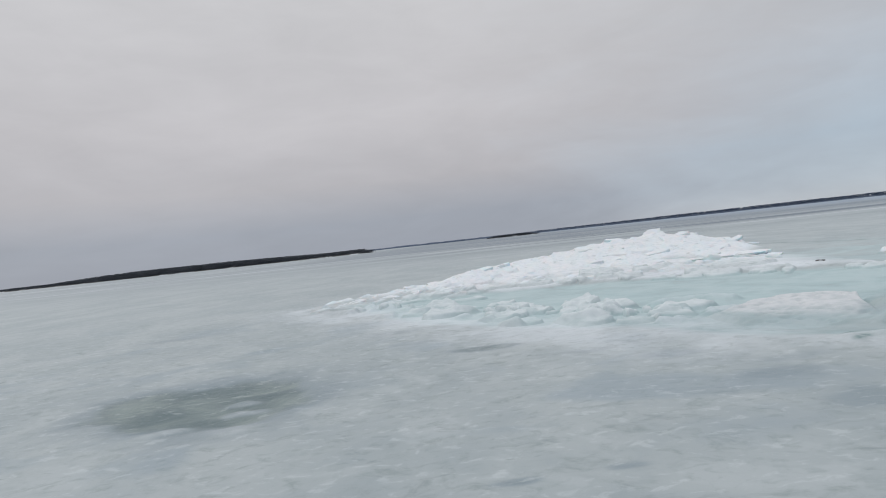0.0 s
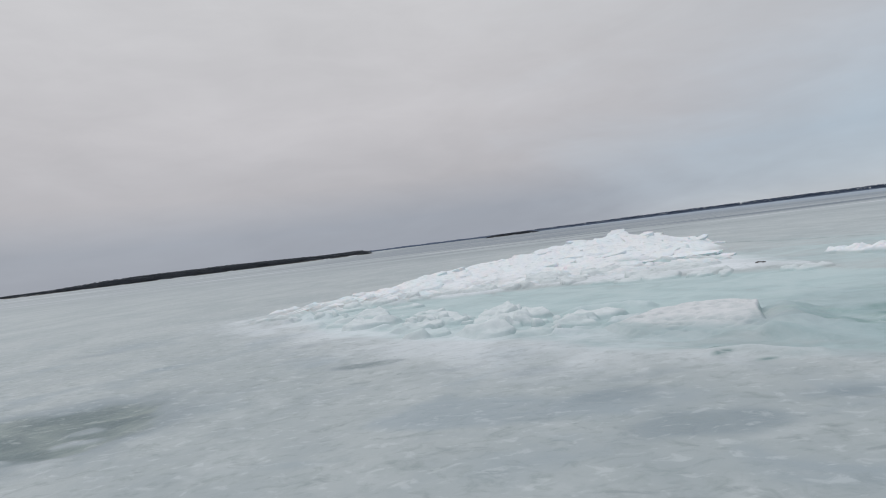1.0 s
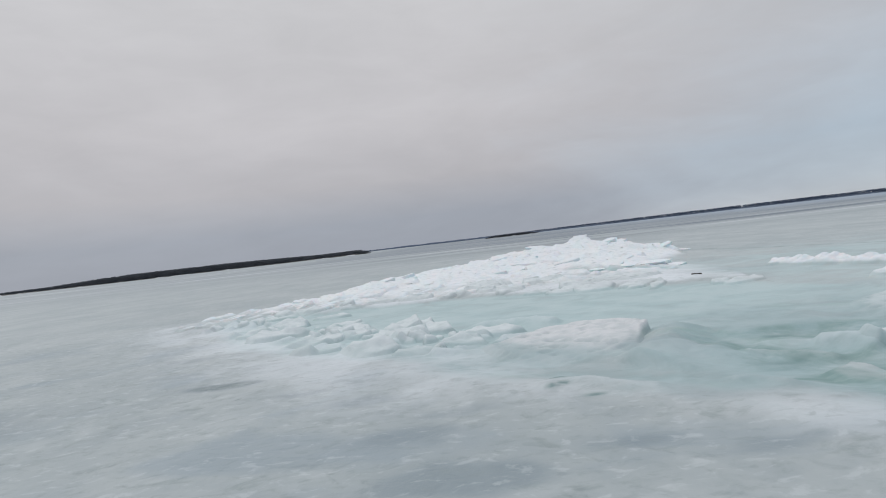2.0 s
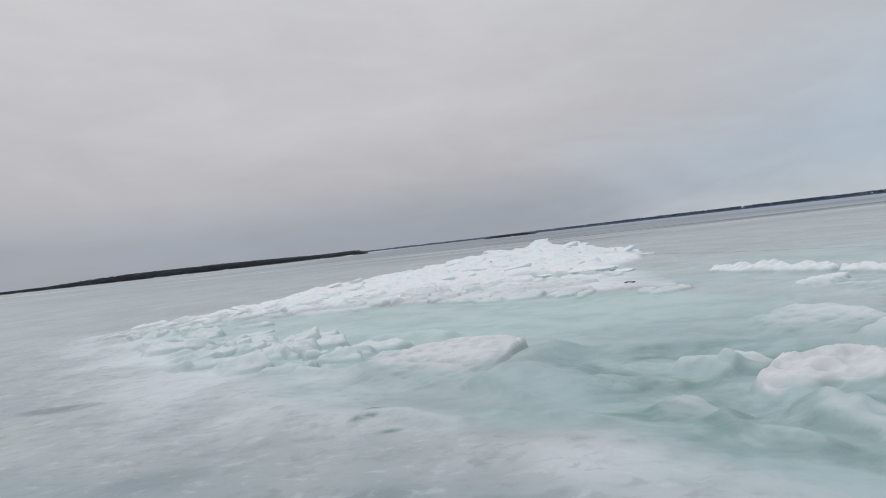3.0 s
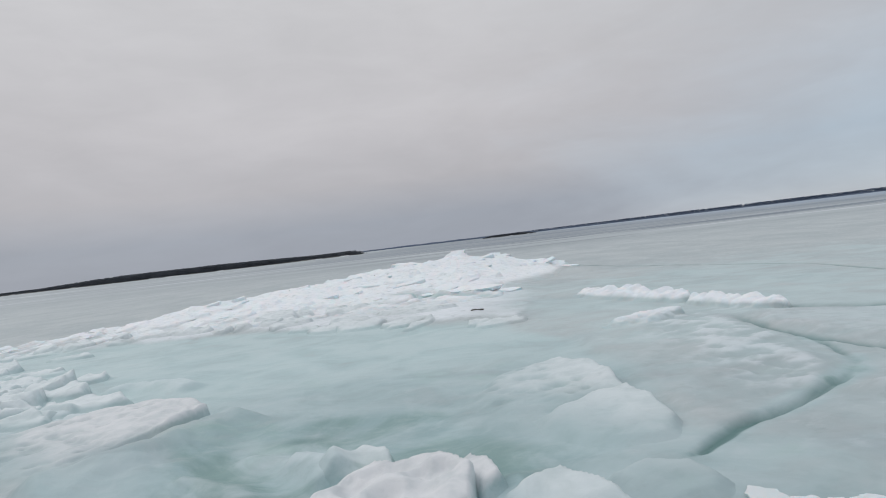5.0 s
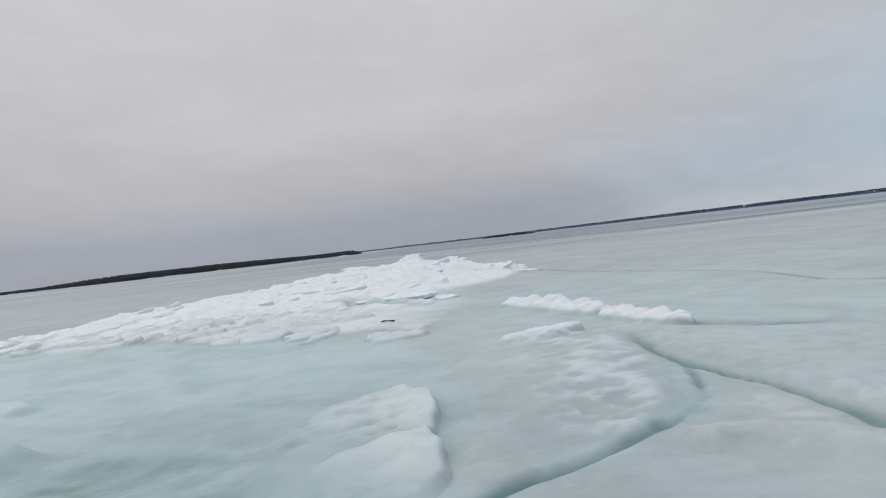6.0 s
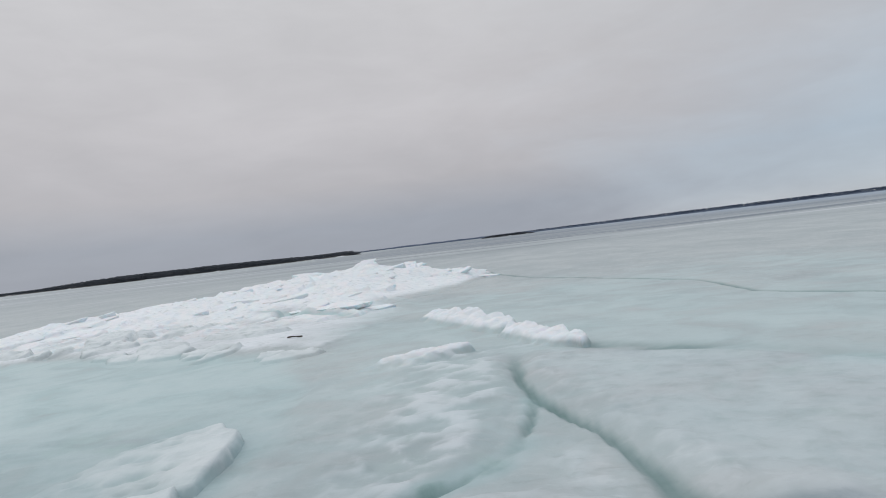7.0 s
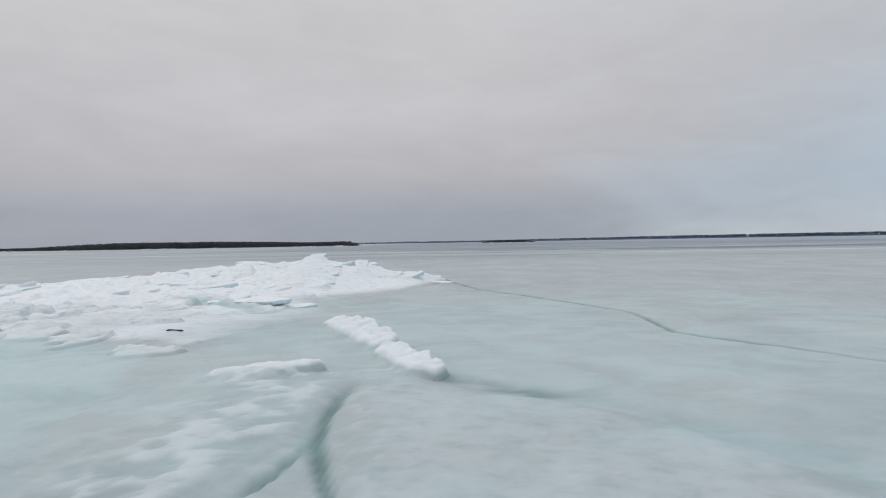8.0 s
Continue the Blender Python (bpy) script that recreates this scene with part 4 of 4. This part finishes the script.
# broken shards on the west side of the basin: place, length, width, height, heading
for k, (x, y, a, b, h, turn) in enumerate([(0.1, 18.0, 1.3, .9, .30, 15), (0.5, 15.9, 2.0, .9, .24, 24), (2.5, 15.6, 1.3, .8, .26, 5), (3.9, 14.5, 1.3, .9, .42, -20),
                                           (4.7, 14.0, 1.3, .8, .30, -25), (4.2, 13.3, 1.2, .8, .30, -15), (6.0, 12.6, 1.7, .8, .24, 0), (1.7, 14.2, 1.4, .7, .16, 15),
                                           (3.4, 12.0, 1.2, .9, .22, -10), (4.4, 11.4, 1.0, .6, .14, -10), (2.7, 14.5, 1.1, .7, .22, -15), (-2.4, 20.6, 1.8, .6, .16, 20),
                                           (-1.0, 21.0, 1.4, .6, .16, 15), (-3.6, 21.2, 2.0, .6, .14, 22), (5.5, 11.8, 1.0, .6, .16, -25), (3.5, 13.7, .7, .5, .24, 5),
                                           (2.2, 16.9, 1.2, .6, .16, 10), (-0.6, 16.9, 1.5, .6, .14, 22), (4.2, 15.3, 1.1, .6, .18, 0),
                                           (1.0, 19.4, 1.5, .6, .14, 12), (2.0, 12.8, 1.2, .6, .10, 10)]):
    wedge("ice_shard", "melting pale ice shard frozen into the lake", "broken shards", 5000 + k, x, y, 1.05 * a, 1.1 * b, 0.92 * h, turn, 0.88, 0.14, 0.045)


# fragments between the shards
for k in range(34):
    t = float(RNG.uniform(0, 1)) ** 0.7
    x, y = -2.8 + 8.4 * t + float(RNG.normal(0, 0.45)), 20.3 - 8.3 * t + float(RNG.normal(0, 0.9))
    wedge("ice_fragment", "small pale fragment of broken ice", "ice fragments", 6000 + k, x, y, float(RNG.uniform(0.3, 0.75)), float(RNG.uniform(0.25, 0.5)), float(RNG.uniform(0.09, 0.24)), float(RNG.normal(0, 35)), 0.9, 0.11, 0.04)


# ---- shores ----
def woods(name, label, line, heights, material, depth, spacing, seed, crowns=5, category="woods"):
    """Bare woods along a shore: tapered trunks with limbs under uneven twiggy crowns."""
    r = np.random.default_rng(seed)
    verts, faces = [], []
    lengths = [math.dist(a, b) for a, b in zip(line[:-1], line[1:])]
    total = sum(lengths)
    count = int(total / spacing)
    cum = np.concatenate([[0], np.cumsum(lengths)]) / total
    lx, ly = [p[0] for p in line], [p[1] for p in line]
    for k in range(count):
        t = r.uniform(0, 1)
        x, y = float(np.interp(t, cum, lx)), float(np.interp(t, cum, ly)) + depth * r.uniform(0, 1)
        h = float(np.interp(t, cum, heights)) * r.uniform(0.94, 1.02) * (1 + 0.10 * float(wave(np.array([x]), np.array([0.0]), 45, seed, 3)[0]))
        b = len(verts)
        w = 0.018 * h + 0.02
        for z, s in ((0, 1.0), (0.5 * h, 0.6), (0.82 * h, 0.15)):
            for q in range(4):
                verts.append((x + w * s * math.cos(q * 1.57), y + w * s * math.sin(q * 1.57), z - 0.2))
        for ring in (0, 1):
            for q in range(4):
                a, c = b + 4 * ring + q, b + 4 * ring + (q + 1) % 4
                faces.append((a, c, c + 4, a + 4))
        for c in range(crowns):
            rad = h * r.uniform(0.07, 0.13)
            cx, cy, cz = x + r.normal(0, 0.16 * h), y + r.normal(0, 0.16 * h), h * r.uniform(0.10, 0.90) - 0.2 * rad
            b = len(verts)
            for lat, s in ((-0.7, 0.6), (0.25, 1.0)):
                for q in range(5):
                    g = q * 1.2566 + lat + r.uniform(-0.3, 0.3)
                    rr = rad * s * r.uniform(0.7, 1.25)
                    verts.append((cx + rr * math.cos(g), cy + rr * math.sin(g), cz + rad * lat * r.uniform(0.8, 1.2)))
            verts.append((cx, cy, cz - rad))
            verts.append((cx + r.normal(0, 0.2 * rad), cy, cz + rad * r.uniform(0.6, 0.9)))
            for q in range(5):
                p = (q + 1) % 5
                faces += [(b + q, b + p, b + 5 + p, b + 5 + q), (b + 10, b + p, b + q), (b + 5 + q, b + 5 + p, b + 11)]
    ob = new(name, mesh_of(name, verts, faces, material, False))
    return tagged(ob, label, category, kind="stuff")


def shore(name, label, line, width, height, material, seed):
    """A low bank that runs along the line, rising from the ice."""
    verts, faces = [], []
    n = 160
    cum = np.linspace(0, 1, len(line))
    for k in range(n + 1):
        t = k / n
        x, y = float(np.interp(t, cum, [p[0] for p in line])), float(np.interp(t, cum, [p[1] for p in line]))
        fade = min(1.0, 8 * t, 8 * (1 - t))
        for off, z in ((-1.0, -0.3), (0.0, 0.25 * height), (0.06 * width, 0.7 * height), (0.5 * width, height), (1.0 * width, -0.3)):
            verts.append((x, y + off, z * (fade if z > 0 else 1) * (1 + 0.35 * float(wave(np.array([x]), np.array([y + off]), 25, seed, 3)[0]))))
    for k in range(n):
        for q in range(4):
            a = 5 * k + q
            faces.append((a, a + 5, a + 6, a + 1))
    return tagged(new(name, mesh_of(name, verts, faces, material)), label, "shore", kind="structure")


HEADLAND = [(-560, 592), (-475, 580), (-405, 562), (-338, 540), (-295, 538), (-226, 540), (-170, 543), (-114, 546), (-82, 549), (-68, 551)]
shore("headland", "low wooded headland with a snowy bank", HEADLAND, 60, 0.9, SCRUB, 3)
woods("headland_woods", "dark leafless woods covering the headland", HEADLAND, [3.0, 3.4, 3.7, 6.1, 7.6, 7.0, 6.1, 5.2, 5.4, 2.0], WOODS, 40, 0.16, 5, 7)
ISLE = [(81, 931), (95, 930), (115, 929), (145, 929), (170, 931)]
shore("island", "small wooded island far out on the ice", ISLE, 30, 0.8, SCRUB, 9)
woods("island_woods", "dark leafless trees on a small island", ISLE, [1.5, 4.2, 4.6, 5.0, 1.8], WOODS, 22, 0.12, 8, 6)
FAR_SHORE = [(-450, 2330), (-100, 2350), (200, 2450), (500, 2500), (1000, 2550), (1700, 2450), (2350, 2280)]
shore("far_shore", "distant low shore across the lake", FAR_SHORE, 200, 7.0, HAZED_WOODS, 15)
woods("far_shore_woods", "hazy blue line of distant woods", FAR_SHORE, [7, 7, 8, 12, 16, 19, 19], HAZED_WOODS, 120, 0.7, 17, 4)


# ---- driftwood ----
def stick():
    bm = bmesh.new()
    n, rings = 8, 9
    rows = []
    for k in range(rings):
        t = k / (rings - 1)
        rad = 0.018 * (1 + 0.25 * math.sin(9 * t)) * (0.75 if k in (0, rings - 1) else 1)
        cz = 0.012 * math.sin(5 * t)
        rows.append([bm.verts.new((0.38 * (t - 0.5), rad * math.cos(q * 6.2832 / n), cz + rad * math.sin(q * 6.2832 / n))) for q in range(n)])
    for a, b in zip(rows[:-1], rows[1:]):
        for q in range(n):
            bm.faces.new((a[q], a[(q + 1) % n], b[(q + 1) % n], b[q]))
    bm.faces.new(rows[0][::-1])
    bm.faces.new(rows[-1])
    me = bpy.data.meshes.new("stick")
    bm.to_mesh(me)
    bm.free()
    me.materials.append(BARK)
    ob = tagged(new("stick", me), "short dark weathered stick lying on the snow", "stick")
    ob.location, ob.rotation_euler = (13.57, 18.6, ground_at(13.57, 18.6) + 0.03), (0, 0, radians(8))


stick()

# flat pancakes of ice in the slush
for k, (x, y, s) in enumerate([(14.45, 6.46, .27), (14.64, 6.47, .14), (14.79, 6.56, .17), (15.01, 6.71, .30), (14.50, 6.64, .08), (14.76, 6.26, .44), (15.04, 6.50, .16), (14.95, 6.03, .26),
                               (15.25, 6.62, .24), (15.45, 6.52, .30), (15.2, 6.3, .20), (15.68, 6.5, .28), (15.5, 6.2, .22), (14.42, 6.2, .12)]):
    ob = new("ice_chunk", slab_mesh(3000 + k, 1.15 * s, 0.9 * s, 0.10 * s + 0.035, 0.10, CHUNK_ICE))
    ob.matrix_world = pose(x, y, ground_at(x, y) + 0.006, float(RNG.normal(0, 2)), float(RNG.normal(0, 4)), float(RNG.uniform(0, 180)))
    tagged(ob, "flat white pancake of loose ice in slush", "ice chunk", "loose chunks")
